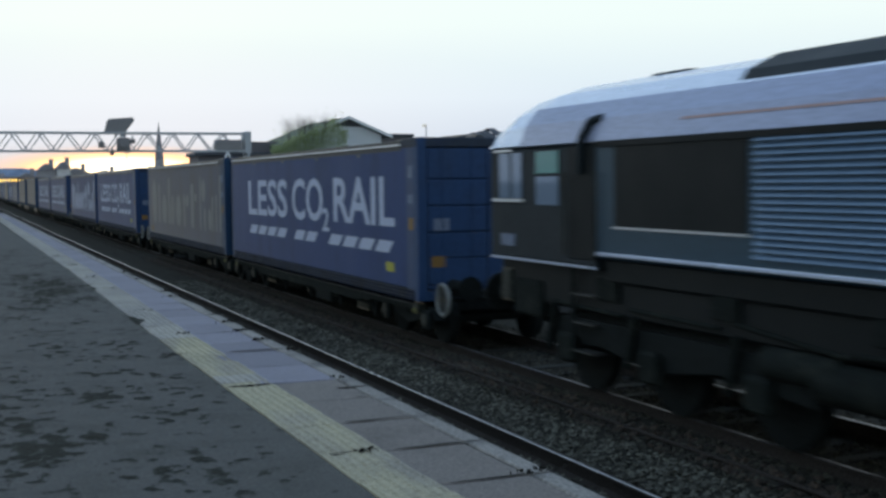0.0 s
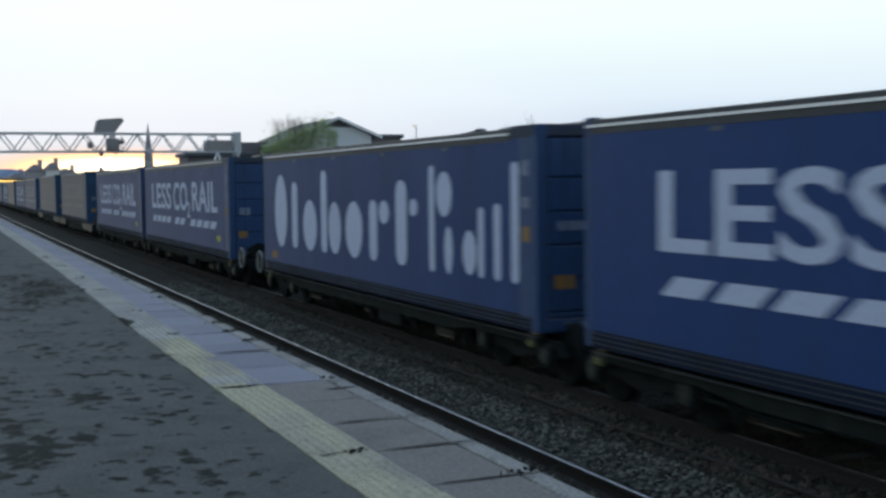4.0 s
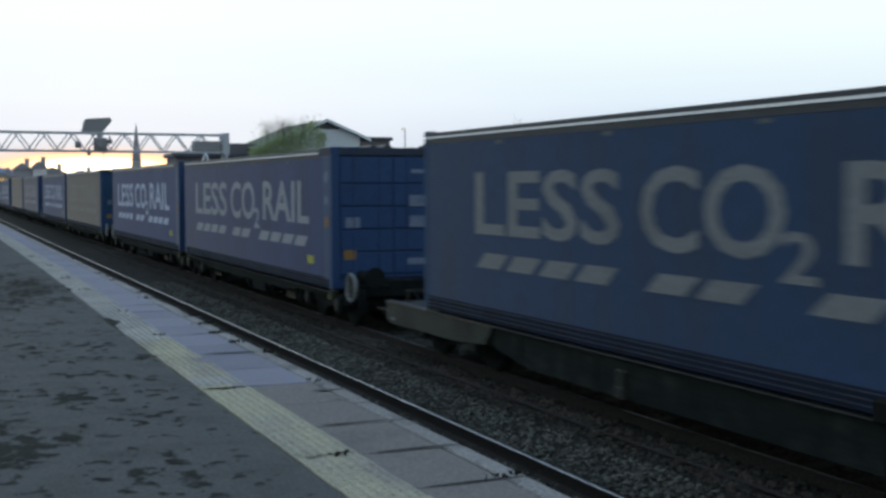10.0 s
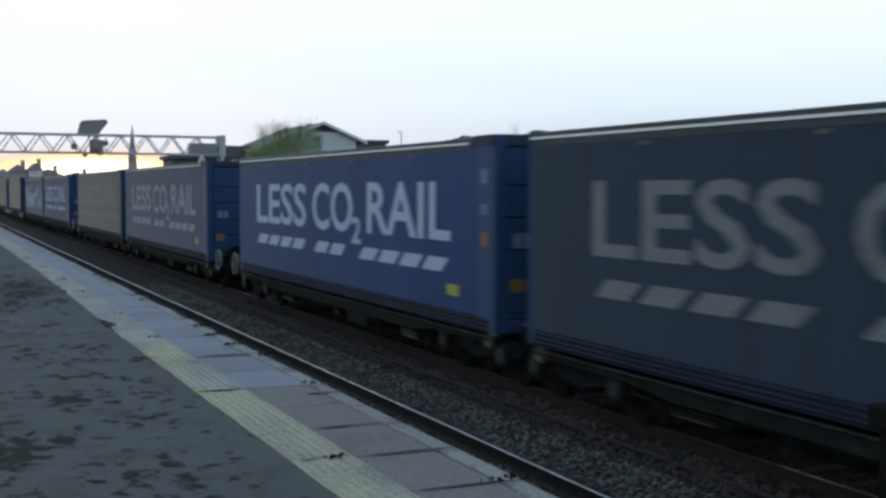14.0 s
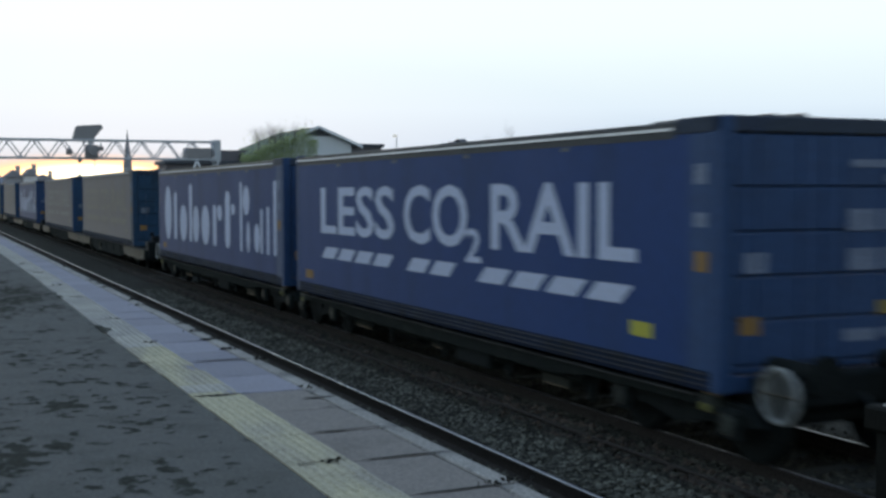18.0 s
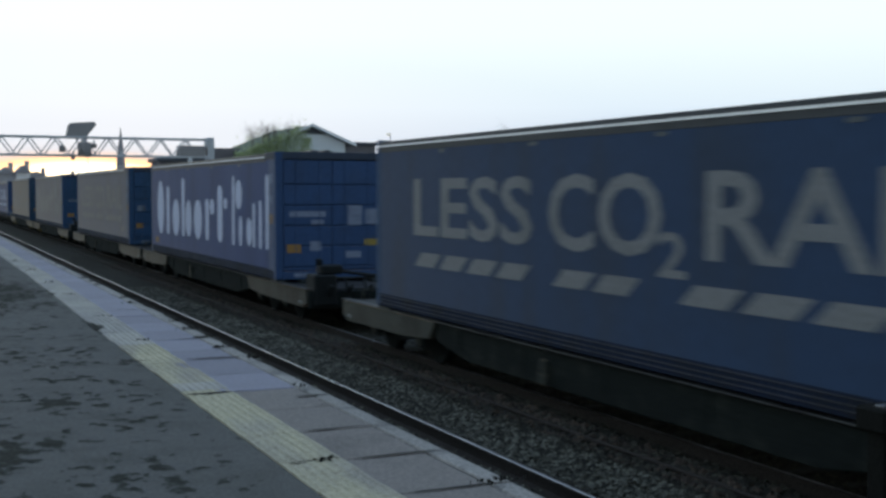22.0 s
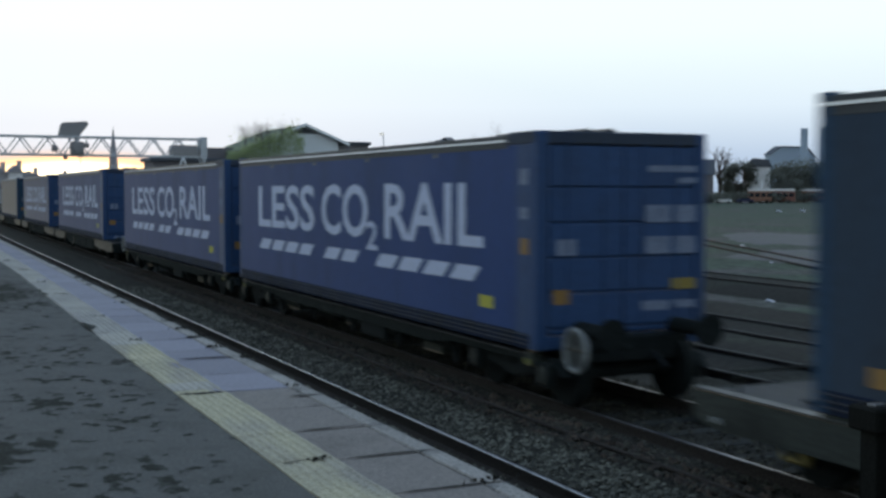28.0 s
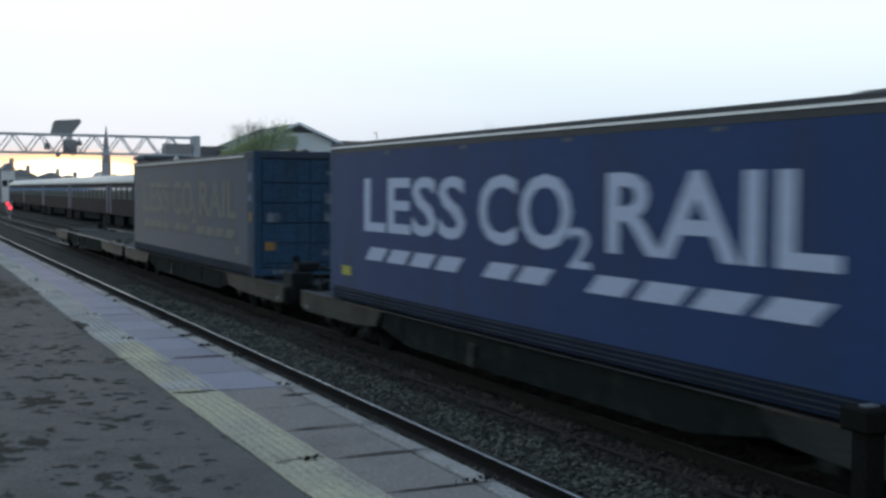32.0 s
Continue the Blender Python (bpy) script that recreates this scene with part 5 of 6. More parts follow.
def flat_wagon(boxes=UNDER, stand=False):
    w = thing("flat_container_wagon", "grey flat container wagon with a deep side sill, rolling", "wagon", "wagons of the freight train")
    f, b = -2.05, LEN + 1.65
    for s in (-1, 1):
        kept("side_sill", f"fs{s}", lambda: S().prism_x([(2.3, 0.72), (LEN - 2.3, 0.72), (LEN - 2.3, 0.45), (LEN - 3.4, 0.28), (3.4, 0.28), (2.3, 0.45)], s * 1.10, s * 1.20), WAGON, w, "dark grimy middle sill", 0.012)
        kept("end_sill", f"fe{s}", lambda: S().prism_x([(f, 0.72), (2.35, 0.72), (2.1, 0.46), (1.2, 0.40), (f + 0.3, 0.38), (f, 0.46)], s * 1.10, s * 1.25), WAGON_SILL, w, "pale grey end sill plate", 0.015)
        kept("end_sill", f"fr{s}", lambda: S().prism_x([(b, 0.72), (LEN - 2.35, 0.72), (LEN - 2.1, 0.46), (LEN - 1.2, 0.40), (b - 0.3, 0.38), (b, 0.46)], s * 1.10, s * 1.25), WAGON_SILL, w, "pale grey end sill plate", 0.015)
        kept("deck_edge", f"fd{s}", lambda: S().box(s * 1.265, f, 0.734, s * 1.12, b, 0.748), DECK_LINE, w, "worn bright deck edge")
        for i in range(5):
            kept("stake_pocket", f"fk{s}{i}", lambda: S().box(s * 1.215, 3.0 + i * 1.9, 0.40, s * 1.2, 3.12 + i * 1.9, 0.70), WAGON, w)
    kept("deck", "fdeck", lambda: S().box(-1.12, f + 0.05, 0.62, 1.12, b - 0.05, 0.705), UNDER, w, "", 0.01)
    kept("deck_plank", "fpl1", lambda: S().box(-1.1, f + 0.1, 0.707, 1.1, -0.2, 0.727), DECK_EDGE, w)
    kept("deck_plank", "fpl2", lambda: S().box(-1.1, LEN + 0.2, 0.707, 1.1, b - 0.1, 0.727), DECK_EDGE, w)
    kept("centre_sill", "fcs", lambda: S().box(-0.3, f + 0.3, 0.30, 0.3, b - 0.3, 0.64), UNDER, w, "", 0.02)
    for e, o in ((f, -0.30), (b, 0.30)):
        kept("end_beam", f"feb{e:.1f}", lambda: S().box(-1.2, e - 0.10, 0.36, 1.2, e + 0.10, 0.70), UNDER, w, "", 0.02)
        kept("coupler", f"fcp{e:.1f}", lambda: S().tube((0, e, 0.6), (0, e + o, 0.6), 0.09, n=10), UNDER, w)
    for y in (0.3, LEN - 0.3):
        for s in (-1, 1):
            kept("spigot", f"fsp{y:.1f}{s}", lambda: S().box(s * 1.0, y - 0.25, 0.705, s * 1.24, y + 0.25, 0.778), WAGON_SILL, w, "", 0.01)
    for e in (f + 0.35, b - 0.35):
        kept("brake_stand", f"fbs{e:.1f}", lambda: S().box(0.6, e - 0.08, 0.70, 0.8, e + 0.08, 0.95).tube((0.7, e, 0.92), (0.7, e - 0.05, 1.0), 0.12, n=12), UNDER, w, "", 0.02)
        kept("hand_rail", f"fhr{e:.1f}", lambda: S().tube((-1.0, e, 0.92), (1.0, e, 0.92), 0.018, n=6).tube((-1.0, e, 0.70), (-1.0, e, 0.93), 0.018, n=6).tube((1.0, e, 0.70), (1.0, e, 0.93), 0.018, n=6), WAGON_SILL, w)
        kept("ferry_ring", f"ffr{e:.1f}", lambda: S().box(-1.27, e - 0.06, 0.44, -1.25, e + 0.06, 0.50), HAND_WHEEL, w, "pale painted bracket", 0.01)
    if stand:
        kept("brake_stand", "fst", lambda: S().box(-1.12, f - 0.16, 0.42, -0.66, f + 0.42, 1.02).box(-0.95, f - 0.05, 1.02, -0.5, f + 0.30, 1.2).tube((-0.95, f + 0.1, 1.2), (-0.95, f + 0.1, 1.32), 0.07, n=10).bar((-0.7, f + 0.1, 1.1), (0.3, f + 0.15, 0.95), 0.07), BLACK, w, "dark brake stand at the wagon's end", 0.03)
        for i in range(5):
            x, z = -0.8 + i * 0.4, 0.62 + 0.06 * (i % 2)
            kept("hose", f"fho{i}", lambda: S().tube((x, f + 0.1, 0.90), (x - 0.04, f - 0.16, z), 0.035, n=8).tube((x - 0.04, f - 0.16, z), (x, f - 0.30, 0.82), 0.035, n=8), BLACK, w)
    kept("brake_lever", "flv", lambda: S().box(-1.30, 8.02, 0.30, -1.27, 8.16, 0.42).box(-1.29, 8.04, 0.42, -1.22, 8.14, 0.60), WAGON_SILL, w, "grimy brake lever", 0.01)
    bogie(w, 0.6, boxes)
    bogie(w, LEN - 0.6, boxes)
    kept("brake_gear", "fbg", lambda: S().box(-1.05, 6.0, 0.20, -0.7, 7.6, 0.55), UNDER, w, "", 0.03)
    return w


# front of each container down the line at the clip's start; how it looks; which wagon carries it
FREIGHT = [
    (17.98, "slogan", "clean", "A"), (32.63, "brand", "grimy", "B"), (49.86, "slogan", "clean", "A"), (64.80, "brand", "clean", "B"),
    (82.20, "slogan", "clean", "A"), (96.88, "slogan", "clean", "B"), (115.25, "slogan", "grimy", "F"), (133.25, "slogan", "grimy", "F"),
    (151.49, "slogan", "dusty", "A"), (166.09, "slogan", "clean", "B"), (183.52, "slogan", "sooty", "A"), (198.21, "slogan", "clean", "B"),
    (215.52, "slogan", "dusty", "A"), (230.35, "slogan", "sooty", "B"), (248.04, "slogan", "clean", "A"), (262.72, "brand", "clean", "B"),
    (281.40, "slogan", "caked", "F"), (299.00, "slogan", "grimy", "F"), (318.58, "brand", "clean", "F"), (336.54, "slogan", "stained", "F"),
    (356.13, "brand", "grimy", "Y"), (374.11, "brand", "sooty", "Y"), (392.64, "slogan", "clean", "A"), (407.75, "slogan", "clean", "B"),
    (426.25, "slogan", "clean", "F"), (444.30, "slogan", "filmed", "F"), (462.86, "slogan", "caked", "F"), (480.9, "", "", "F"),
]
# how far the slogan sits forward on single containers
SLIDES = {17.98: 0.36, 133.25: 0.28, 426.25: 0.20, 230.35: 0.16, 166.09: -0.12, 444.30: 0.08}
MOVING = []
for at, kind, state, wagon in FREIGHT:
    if wagon in "AB":
        MOVING.append((low_wagon(wagon == "A"), at, 0.0))
        floor = 0.69
    else:
        MOVING.append((flat_wagon(AXLEBOX_YELLOW if wagon == "Y" else UNDER, at in (115.25, 281.40, 318.58, 356.13, 462.86)), at, 0.0))
        floor = 0.78
    if kind:
        MOVING.append((container(kind, state, at == 444.30, at == 248.04, SLIDES.get(at, 0.0)), at, floor))

# ---- the locomotive at the head of the train ----
loco = thing("diesel_locomotive", "silver and blue freight locomotive hauling the train", "locomotive")
W = 1.30
part("body", S().prism([(-W, 1.735), (W, 1.735), (W, 3.12), (0.95, 3.55), (-0.95, 3.55), (-W, 3.12)], -18.4, -2.9), LOCO_BLUE, loco, bevel=0.02)
roof_line = [(-W - 0.01, 3.11), (-1.20, 3.36), (-1.02, 3.58), (-0.72, 3.78), (-0.35, 3.90), (0.35, 3.90), (0.72, 3.78), (1.02, 3.58), (1.20, 3.36), (W + 0.01, 3.11), (1.0, 3.05), (-1.0, 3.05)]
part("roof", S().prism(roof_line, -18.4, -2.2), LOCO_SILVER, loco, "silver curved roof")
cab_roof = S()
ys = [(-2.2, 1.0), (-1.0, 0.99), (-0.35, 0.90), (-0.05, 0.70), (0.06, 0.30)]
n = len(roof_line)
vs = [(x, y, 3.08 + (z - 3.08) * k if z > 3.08 else z) for y, k in ys for x, z in roof_line]
cab_roof.add(vs, [(j * n + i, j * n + (i + 1) % n, (j + 1) * n + (i + 1) % n, (j + 1) * n + i) for j in range(4) for i in range(n)] + [tuple(range(n)), tuple(range(4 * n, 5 * n))])
part("cab_roof", cab_roof, LOCO_SILVER, loco, "silver sloping cab roof")
part("roof_hatch", S().prism([(-1.0, 3.56), (-0.88, 3.73), (-0.5, 3.908), (0.5, 3.908), (0.88, 3.73), (1.0, 3.56)], -18.0, -5.2), LOCO_DARK, loco, "dark raised roof hatches", bevel=0.04)
part("roof_hatch", S().box(-0.35, -3.4, 3.88, 0.35, -2.6, 3.93), LOCO_DARK, loco, bevel=0.03)
# lower roof facets, their shade given by the darker silver
part("cantrail", S().prism([(-W - 0.018, 3.10), (-1.222, 3.37), (-1.040, 3.588), (-1.0, 3.56), (-1.17, 3.34), (-W + 0.02, 3.10)], -18.4, -0.95), LOCO_SILVER_SHADED, loco, "grey-lilac cantrail panels")
part("gutter", S().box(-W - 0.035, -18.4, 3.03, -W - 0.001, -2.95, 3.098), BLACK, loco, "black gutter under the roof")
part("grab_arm", S().tube((-W - 0.05, -2.62, 2.72), (-W - 0.06, -2.66, 3.12), 0.05, n=10).tube((-W - 0.06, -2.66, 3.12), (-1.28, -2.76, 3.34), 0.05, n=10).tube((-1.28, -2.76, 3.34), (-1.20, -2.92, 3.38), 0.05, n=10), LOCO_DARK, loco, "dark hooked arm over the cab door")
part("stripe", S().add([(-1.266, -18.3, 3.265), (-1.266, -4.6, 3.265), (-1.252, -4.6, 3.293), (-1.252, -18.3, 3.293)], [(0, 1, 2, 3)]), LOCO_STRIPE, loco, "thin orange cantrail stripe")
part("cab", S().prism([(-W, 1.60), (W, 1.60), (W, 3.09), (-W, 3.09)], -2.9, -0.02), LOCO_DARK, loco, bevel=0.05)
for y0, y1, z0, z1, m in ((-0.62, -0.30, 2.42, 3.02, GLASS_PALE), (-0.98, -0.70, 2.42, 3.02, GLASS_PALE), (-2.0, -1.40, 2.74, 3.02, GLASS_GREEN_REFLECTION), (-2.0, -1.40, 2.34, 2.70, GLASS_PALE)):
    part("cab_window", S().box(-W - 0.012, y0, z0, -W - 0.002, y1, z1), m, loco)
part("window_ledge", S().box(-W - 0.03, -1.05, 2.37, -W - 0.001, -0.1, 2.41), TRIM, loco)
part("window_ledge", S().box(-W - 0.03, -0.72, 3.04, -W - 0.001, -0.15, 3.07), TRIM, loco)
part("cab_door", S().box(-W - 0.02, -2.92, 1.70, -W - 0.002, -2.28, 3.06), BLACK, loco, "dark recessed cab door", bevel=0.01)
for y in (-2.22, -2.98):
    part("handrail", S().tube((-W - 0.05, y, 1.75), (-W - 0.05, y, 2.75), 0.016, n=8), WAGON_SILL, loco)
part("black_panel", S().box(-W - 0.015, -5.80, 2.12, -W - 0.002, -3.35, 3.05), BLACK, loco, "large matt black side panel", bevel=0.004)
part("panel_edge", S().box(-W - 0.025, -5.82, 2.09, -W - 0.002, -3.34, 2.115), TRIM, loco)
part("grille_back", S().box(-W - 0.004, -14.5, 1.86, -W - 0.001, -5.88, 3.06), LOCO_BLUE, loco)
for i in range(18):
    z = 1.89 + i * 0.065
    part("louvre", S().prism([(-W - 0.040, z), (-W - 0.002, z + 0.004), (-W - 0.002, z + 0.050), (-W - 0.028, z + 0.022)], -14.5, -5.9), LOCO_SLAT, loco)
part("ledge", S().box(-W - 0.05, -18.4, 1.765, -W - 0.001, -2.95, 1.81), LOCO_SILVER, loco, "pale solebar ledge", bevel=0.01)
part("ledge", S().box(-W - 0.03, -2.95, 1.60, -W - 0.001, -0.05, 1.63), LOCO_SILVER, loco)
part("underframe", S().box(-1.15, -18.4, 1.05, 1.15, -0.05, 1.598).box(-1.22, -18.35, 1.45, 1.22, -2.95, 1.733), BLACK, loco, bevel=0.03)
part("number_plate", S().box(-W - 0.01, -0.75, 1.78, -W - 0.002, -0.35, 1.94), LABEL_WHITE, loco, "small pale plate with no legible writing")
part("fuel_tank", S().box(-1.2, -12.6, 0.35, 1.2, -8.2, 1.15), UNDER, loco, bevel=0.12)
for yb in (-3.9, -17.0):
    b = part("bogie", S().box(-0.98, yb - 2.3, 0.55, 0.98, yb + 2.3, 1.0), UNDER, loco, bevel=0.05)
    for s in (-1, 1):
        part("side_frame", S().prism_x([(yb - 2.7, 0.55), (yb - 2.4, 0.95), (yb + 2.4, 0.95), (yb + 2.7, 0.55), (yb + 1.2, 0.66), (yb, 0.5), (yb - 1.2, 0.66)], s * 1.0, s * 1.14), UNDER, b, bevel=0.03)
        for d in (-1.9, 0.0, 1.9):
            part("wheel", S().tube((s * 0.69, yb + d, 0.53), (s * 0.83, yb + d, 0.53), 0.53, n=22), UNDER, b)
            part("axlebox", S().box(s * 1.13, yb + d - 0.2, 0.38, s * 1.24, yb + d + 0.2, 0.75), WAGON, b, bevel=0.04)
            part("damper", S().tube((s * 1.2, yb + d + 0.45, 0.5), (s * 1.2, yb + d + 0.3, 1.1), 0.05, n=8), WAGON, b)
for k in range(3):
    part("step", S().box(-1.25, -2.75, 0.55 + k * 0.35, -1.05, -2.25, 0.57 + k * 0.35), DECK_LINE, loco)
part("ladder_side", S().box(-1.24, -2.25, 0.45, -1.20, -2.20, 1.6), WAGON, loco)
for i, (y, z, r) in enumerate(((-6.4, 0.9, 0.16), (-7.2, 0.82, 0.2), (-13.2, 0.9, 0.18), (-14.0, 0.85, 0.2))):
    part("air_reservoir", S().tube((-1.12, y - 0.5, z), (-1.12, y + 0.5, z), r, n=16), WAGON, loco)
for k in range(9):
    part("pipe", S().tube((-1.17, -1.6 - k * 1.85, 1.12 + 0.05 * (k % 3)), (-1.17, -3.3 - k * 1.85, 1.08 + 0.06 * (k % 2)), 0.028, n=8), WAGON, loco)
for k in range(7):
    part("junction_box", S().box(-1.21, -3.2 - k * 2.3, 1.22, -1.14, -2.75 - k * 2.3, 1.50), WAGON, loco, bevel=0.02)
part("sandbox", S().box(-1.2, -1.3, 0.85, -0.9, -0.5, 1.35), WAGON, loco, bevel=0.04)
part("battery_box", S().box(-1.2, -0.42, 1.0, -0.9, -0.1, 1.45), WAGON_SILL, loco, bevel=0.03)
for s in (-1, 1):
    b = part("buffer", S().tube((s * 0.87, 0, 1.05), (s * 0.87, 0.5, 1.05), 0.12, n=12), UNDER, loco)
    part("buffer_head", S().tube((s * 0.87, 0.5, 1.05), (s * 0.87, 0.56, 1.05), 0.28, n=18), UNDER, b)
MOVING.append((loco, 15.05, 0.0))

# ---- platform edge, piece by piece ----
def along(y):
    return EDGE + shift(y)


slab_mesh = S().box(-0.335, -0.452, -0.03, 0.335, 0.452, 0.0).mesh("slab", 0.006)
slab_cool, slab_warm = slab_mesh.copy(), slab_mesh
slab_cool.materials.append(SLAB_COOL)
slab_warm.materials.append(SLAB_WARM)
nose_mesh = S().box(-0.06, -0.454, -0.07, 0.075, 0.454, 0.004).mesh("nosing", 0.01)
nose_mesh.materials.append(NOSING)
prng = random.Random(11)
for i in range(-8, 88):
    y = 1.88 + 0.914 * i
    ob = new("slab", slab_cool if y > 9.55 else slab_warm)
    ob.parent = platform
    ob.matrix_basis = pose(along(y) - 0.145 - 0.335, y, TOP + prng.uniform(-0.004, 0.003), prng.uniform(-0.3, 0.3), prng.uniform(-0.2, 0.2), 0)
    ob = new("nosing", nose_mesh)
    ob.parent = platform
    ob.matrix_basis = pose(along(y) - 0.076 + prng.uniform(-0.008, 0.008), y, TOP + prng.uniform(-0.003, 0.004), 0, 0, prng.uniform(-0.3, 0.3))
tile = S().box(-0.198, -0.198, -0.03, 0.198, 0.198, 0.0)
for a in range(6):
    for b in range(6):
        x, y, r = -0.165 + a * 0.066, -0.165 + b * 0.066, 0.014
        tile.add([(x - r, y - r, 0), (x + r, y - r, 0), (x + r, y + r, 0), (x - r, y + r, 0), (x - r * .6, y - r * .6, 0.006), (x + r * .6, y - r * .6, 0.006), (x + r * .6, y + r * .6, 0.006), (x - r * .6, y + r * .6, 0.006)],
                 [(4, 5, 6, 7), (0, 1, 5, 4), (1, 2, 6, 5), (2, 3, 7, 6), (3, 0, 4, 7)])
tile_mesh = tile.mesh("tactile_tile")
tile_mesh.materials.append(TACTILE)
worn_tile = tile_mesh.copy()
worn_tile.materials[0] = TACTILE_WORN
for i in range(-18, 190):
    y = 1.6 + 0.401 * i
    x = 2.262 + 0.010 * min(12.0, max(0.0, y - 13.0))
    ob = new("tactile_tile", tile_mesh if y < 9.9 or (y < 13 and prng.random() < 0.4) else worn_tile)
    ob.parent = platform
    ob.matrix_basis = pose(x + shift(y) + prng.choice((0, 0, 0, 0.006, -0.006)), y, TOP + 0.004 + prng.uniform(-0.002, 0.002), 0, 0, prng.uniform(-0.5, 0.5))
part("slab", S().box(2.15, 82.3, 0.94, 3.0, 170, TOP), SLAB_COOL, platform)
part("nosing", S().box(3.0, 82.3, 0.90, 3.17, 170, TOP + 0.003), NOSING, platform)

# weeds and rubbish in the joints, mossy patches on the asphalt
weeds = S()


def crack(x0, x1, y, w):
    """A ragged dark line across the slabs."""
    n = max(3, int((x1 - x0) / 0.03))
    up, dn = [], []
    for i in range(n + 1):
        x = x0 + (x1 - x0) * i / n
        k = math.sin(math.pi * i / n) ** 0.5 if 0 < i < n else 0.05
        mid = y + 0.012 * noise.noise((x * 9, y * 3, 2))
        up.append((x, mid + w * k * (0.6 + 0.8 * abs(noise.noise((x * 31, y, 5)))), TOP + 0.0075))
        dn.append((x, mid - w * k * (0.6 + 0.8 * abs(noise.noise((x * 27, y, 8)))), TOP + 0.0075))
    weeds.add(up + dn, [(i, i + 1, n + 2 + i, n + 1 + i) for i in range(n)])


for j in range(2, 44):
    y = 1.88 + 0.914 * (j + 0.5)
    e = along(y)
    for _ in range(prng.choice((0, 0, 1, 1))):
        a0 = e - prng.uniform(0.1, 0.8)
        crack(a0, min(e - 0.02, a0 + prng.uniform(0.06, 0.45)), y, prng.uniform(0.004, 0.015))
    if prng.random() < 0.35:
        crack(e - 1.06, e - 0.75 + prng.uniform(-0.2, 0.2), y, prng.uniform(0.006, 0.018))
for x0, x1, y, w in ((2.50, 3.12, 11.66, 0.035), (2.06, 2.45, 9.62, 0.05), (2.52, 3.12, 6.90, 0.020), (2.5, 3.05, 7.84, 0.014), (2.5, 3.1, 5.98, 0.018), (2.10, 2.48, 6.95, 0.012), (1.85, 2.15, 11.75, 0.03), (2.85, 3.14, 9.18, 0.03)):
    crack(x0, x1, y, w * 1.15)
for _ in range(34):
    y = 1.88 + 0.914 * (prng.randrange(2, 31) + 0.5)
    x = along(y) - prng.choice((0.02, 0.02, 0.13, 0.80))
    weeds.add(leaf_mass("tuft", prng.randrange(9999), 12, 0.020, lambda g: (x + g.gauss(0, 0.05), y + g.gauss(0, 0.014), TOP + 0.010 + 0.02 * g.random())).v, [(4 * i, 4 * i + 1, 4 * i + 2, 4 * i + 3) for i in range(12)])
single("joint_weeds", weeds, JOINT, "dark weeds and dirt along the slab joints", "weeds", kind="stuff")


def damp(x, y):
    """How mossy the asphalt is: clumps with ragged rims, thicker towards the middle of the platform and far along its edge."""
    n = 0.34 * noise.noise((x * 2.2, y * 1.6, 1.7)) + 0.48 * noise.noise((x * 7.6, y * 6.6, 4.1)) + 0.24 * noise.noise((x * 17, y * 15, 7.7)) + 0.09 * noise.noise((x * 40, y * 33, 2.2)) - 0.05
    n += 0.30 * math.exp(-((x - 0.36) / 0.22) ** 2 - ((y - 7.9) / 1.4) ** 2) + 0.42 * math.exp(-((x - 1.55) / 0.55) ** 2 - ((y - 20.5) / 2.6) ** 2) + 0.08 * math.exp(-((x - 0.9) / 0.7) ** 2)
    return n - 0.10 * max(0.0, x - 1.55)


moss, fringe = S(), S()
y = 4.3
while y < 34.0:
    dy, dx = 0.0032 * y, 0.0022 * y
    for i in range(int((2.2 + 1.6 + y * 0.02) / dx)):
        x = -1.6 - y * 0.02 + i * dx
        n = damp(x, y)
        edge = x > (2.055 + 0.010 * min(12.0, max(0.0, y - 13.0))) - dx
        if edge and y < 9.2:
            continue
        if edge:
            n = 0.9 * noise.noise((y * 0.9, 0.0, 5.5)) + 0.3 * noise.noise((x * 9, y * 6, 3.3)) - (x - (2.055 + 0.010 * min(12.0, max(0.0, y - 13.0)))) * 2.5 - 0.17
        if n > 0.205:
            z = TOP + 0.0125 if edge else TOP - 0.0024
            j = 0.25 * dx * noise.noise((x * 90, y * 70, 0))
            quad = [(x + j, y, z), (x + dx + j, y, z), (x + dx - j, y + dy, z), (x - j, y + dy, z)]
            fringe.add(quad, [(0, 1, 2, 3)])
            if n > 0.30:
                moss.add([(a, b, c + 0.0008) for a, b, c in quad], [(0, 1, 2, 3)])
    y += dy
single("moss_fringes", fringe, MOSS_EDGE, "faint damp stains on the asphalt", "moss", kind="stuff")
single("moss_patches", moss, ASPHALT_PATCH, "dark mossy damp patches on the asphalt", "moss", kind="stuff")

# ---- sleepers and loose stones ----
sleeper_mesh = S().box(-1.25, -0.125, -0.20, 1.25, 0.125, 0.0).mesh("sleeper", 0.02)
sleeper_mesh.materials.append(SLEEPER)
for tr, cxx, n in ((track_1, T1, 84), (track_2, T2, 104)):
    for i in range(n):
        y = -7.2 + i * 0.66
        ob = new("sleeper", sleeper_mesh)
        ob.parent = tr
        ob.matrix_basis = pose(cxx + shift(y), y, -0.164 + prng.uniform(-0.008, 0.004), 0, 0, prng.uniform(-0.6, 0.6))
for tr, cxx in ((track_1, T1), (track_2, T2), (track_3, T3), (track_4, T4)):
    far = S()
    y = 62.0 if tr in (track_1, track_2) else 0.0
    while y < 200:
        far.box(cxx + shift(y) - 1.25, y - 0.125, -0.30, cxx + shift(y) + 1.25, y + 0.125, -0.16)
        y += 0.66
    tagged(part("far_sleepers", far, SLEEPER, tr), kind="stuff")


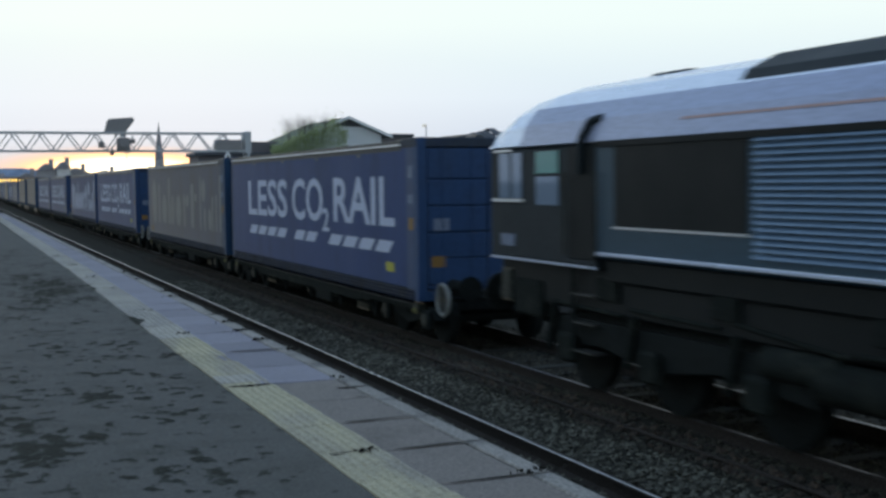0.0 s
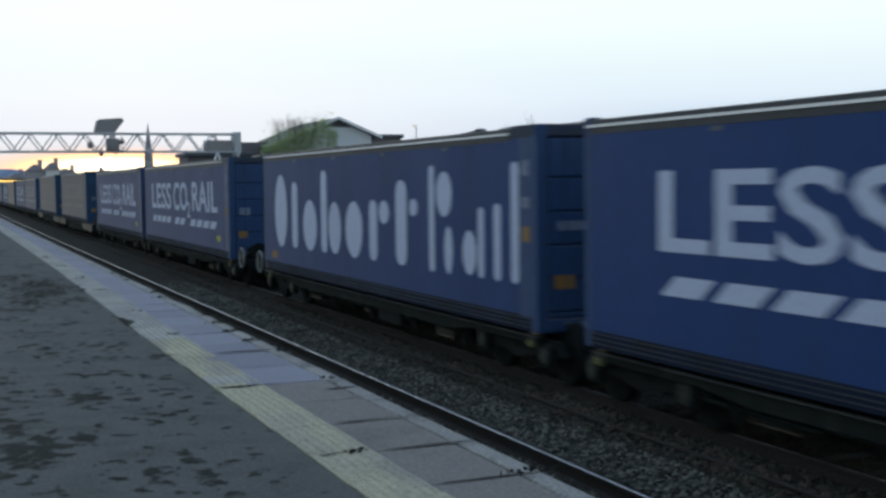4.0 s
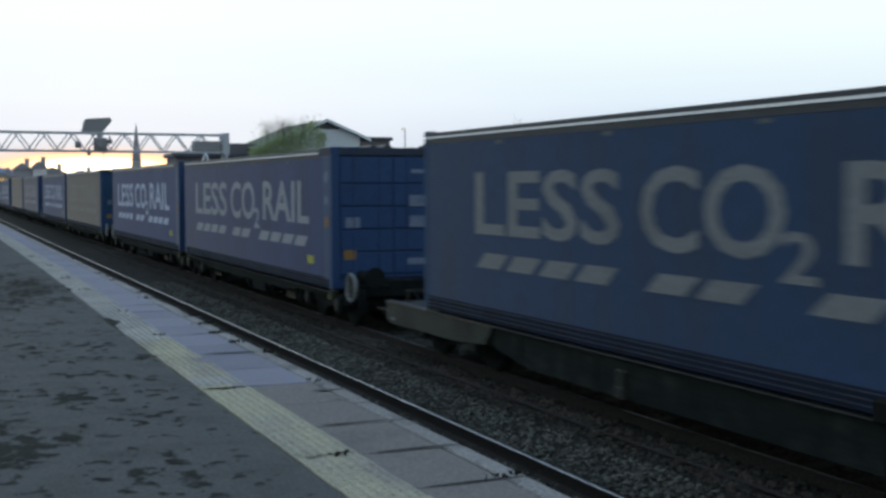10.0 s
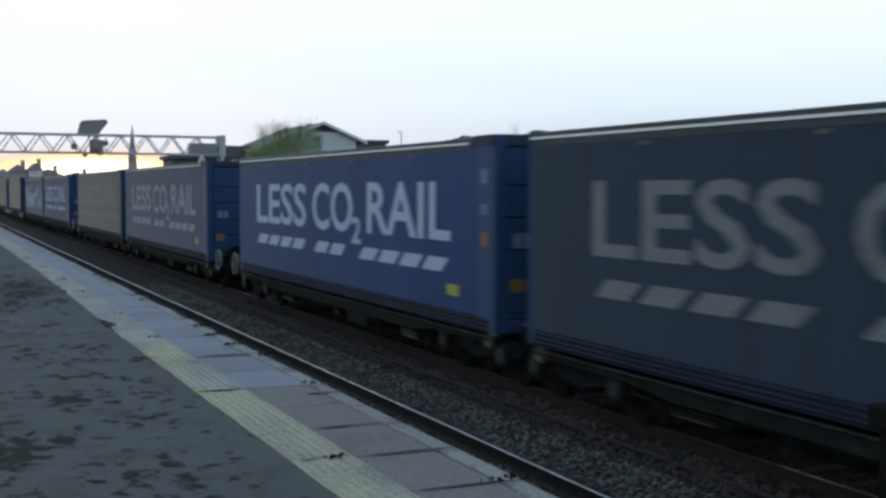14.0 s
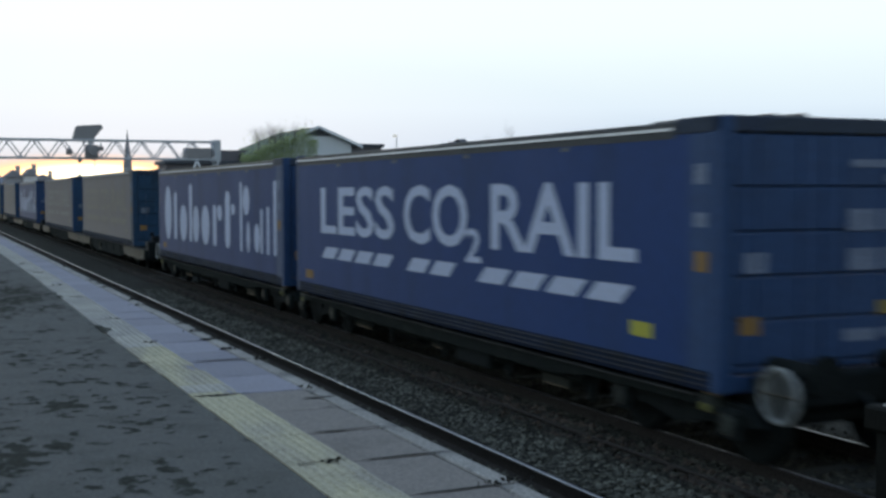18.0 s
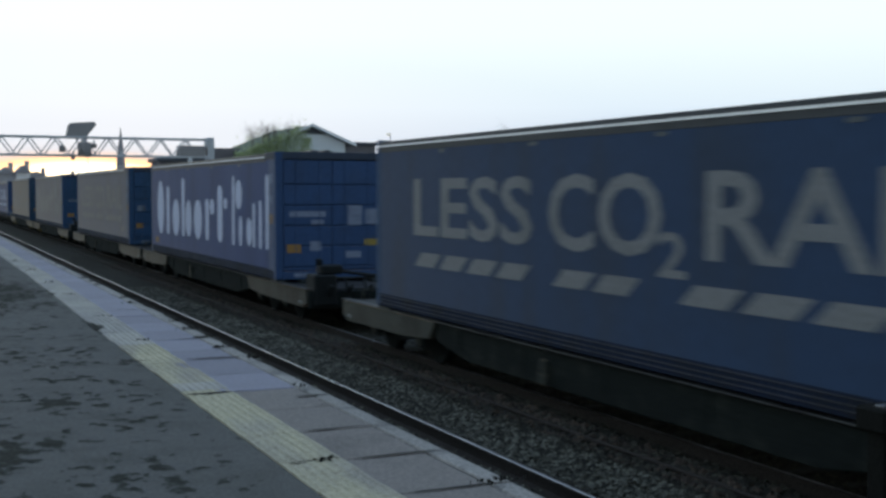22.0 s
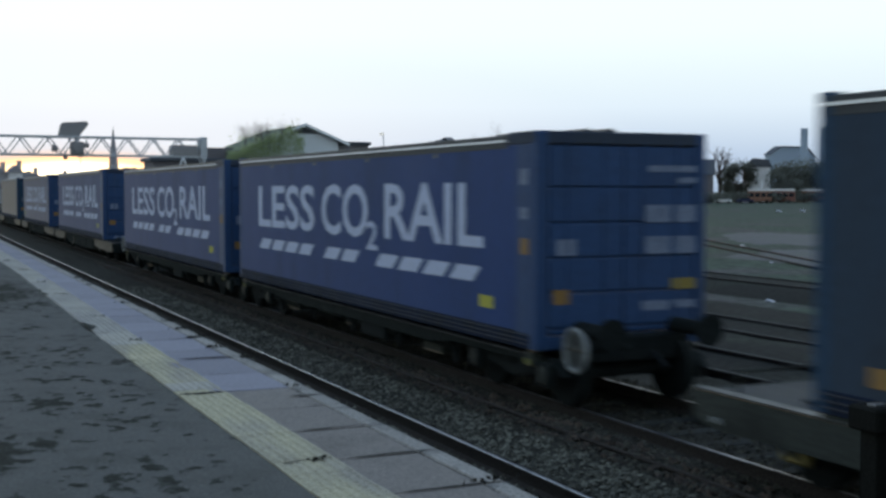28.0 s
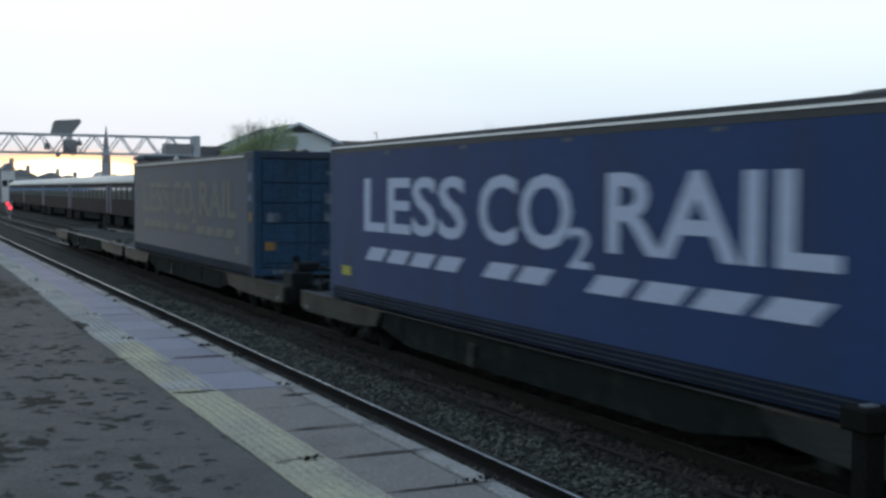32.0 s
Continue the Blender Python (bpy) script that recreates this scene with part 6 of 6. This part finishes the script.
def stones(n, seed, x0, x1, y0, y1, size):
    g = random.Random(seed)
    sh = S()
    for _ in range(n):
        x, y = g.uniform(x0, x1), y0 + (y1 - y0) * g.random() ** 1.6
        s = size * g.uniform(0.6, 1.5)
        z = bed(x, y) + g.uniform(-0.02, 0.012)
        c = Vector((x + shift(y), y, z))
        top = [c + Vector((g.uniform(-0.5, 0.5), g.uniform(-0.5, 0.5), g.uniform(0.35, 0.7))) * s for _ in range(2)]
        ring = [c + Vector((math.cos(a), math.sin(a), g.uniform(-0.3, 0.25))) * s * g.uniform(0.75, 1.1) for a in (0.2, 1.4, 2.6, 3.9, 5.1)]
        sh.add(ring + top[:1], [(i, (i + 1) % 5, 5) for i in range(5)])
    return sh


def rough_stones(name, shape, material, label):
    me = bpy.data.meshes.new(name)
    me.from_pydata(shape.v, [], shape.f)
    me.materials.append(material)
    return tagged(new(name, me), label, "ballast", kind="stuff")


rough_stones("ballast_stones", stones(17000, 5, 5.3, 6.45, 4.0, 34.0, 0.027), STONE, "loose grey ballast stones between the lines")
rough_stones("ballast_stones", stones(5000, 9, 3.5, 5.3, 4.0, 34.0, 0.036), STONE, "loose grey ballast stones in the near line")
rough_stones("ballast_stones", stones(13000, 8, 6.4, 7.6, 4.0, 34.0, 0.028), STONE_DARK, "dark oily ballast stones beside the far line")
rough_stones("ballast_stones", stones(9000, 6, 7.6, 9.6, 4.0, 30.0, 0.034), STONE_DARK, "loose grey ballast stones under the train")
rough_stones("rusty_debris", stones(2600, 7, 6.55, 7.2, 4.0, 45.0, 0.05), RUST_DEBRIS, "rust-brown debris strewn along the six-foot")
# the nearest stones lie singly
chips = []
srng = random.Random(21)
for k in range(6):
    ring_pts = [(math.cos(a) * srng.uniform(0.7, 1.1), math.sin(a) * srng.uniform(0.7, 1.1), srng.uniform(-0.3, 0.2)) for a in (0.2, 1.4, 2.6, 3.9, 5.1)]
    chip = S().add(ring_pts + [(srng.uniform(-0.4, 0.4), srng.uniform(-0.4, 0.4), srng.uniform(0.4, 0.7)), (0, 0, -0.6)], [(i, (i + 1) % 5, 5) for i in range(5)] + [((i + 1) % 5, i, 6) for i in range(5)]).mesh("ballast_stone")
    chip.materials.append(STONE_SINGLE)
    chips.append(chip)
for k in range(300):
    x, y, sz = srng.uniform(5.55, 6.4), srng.uniform(6.2, 9.4), 0.032 * srng.uniform(0.6, 1.5)
    ob = new("ballast_stone", chips[k % 6])
    ob.parent = near_bed
    ob.matrix_basis = pose(x, y, bed(x, y) + 0.012, srng.uniform(-25, 25), srng.uniform(-25, 25), srng.uniform(0, 360)) @ Matrix.Scale(sz, 4)
cable = S()
for i in range(70):
    y0, y1 = 2 + i * 1.0, 3 + i * 1.0
    cable.tube((6.78 + 0.04 * noise.noise((y0 * 0.4, 0, 0)) + shift(y0), y0, -0.055), (6.78 + 0.04 * noise.noise((y1 * 0.4, 0, 0)) + shift(y1), y1, -0.055), 0.025, n=6, caps=False)
single("cable", cable, RAIL_SIDE, "old brown cable lying in the ballast", "cable", kind="stuff")

# pale rubbish on the waste ground
for x, y, s in ((21.3, 25.2, 0.16), (19.2, 21.5, 0.08), (42, 52, 0.16), (118, 138, 0.55), (126, 142, 0.5), (33, 39, 0.1), (63, 84, 0.2), (82.0, 122.5, 0.6)):
    single("litter", S().tube((x, y, -0.32), (x + s * 0.1, y, -0.32 + s * 0.35), s, s * 0.55, 7), LITTER, "crumpled pale rubbish lying in the grass", "litter", "scattered rubbish")


# ---- what moves ----
def gone(t):
    """How far the train has run at t seconds."""
    u = t / 32.0
    return 406.80 * u + 31.49 * u * u


def motions():
    for ob, at, z in MOVING:
        rows = []
        for t in range(33):
            y = at - gone(t)
            rows.append((float(t), pose(T2 + shift(y), y, z, 0, 0, -math.degrees(math.atan(BEND * y)))))
        walk(ob, rows)


motions()
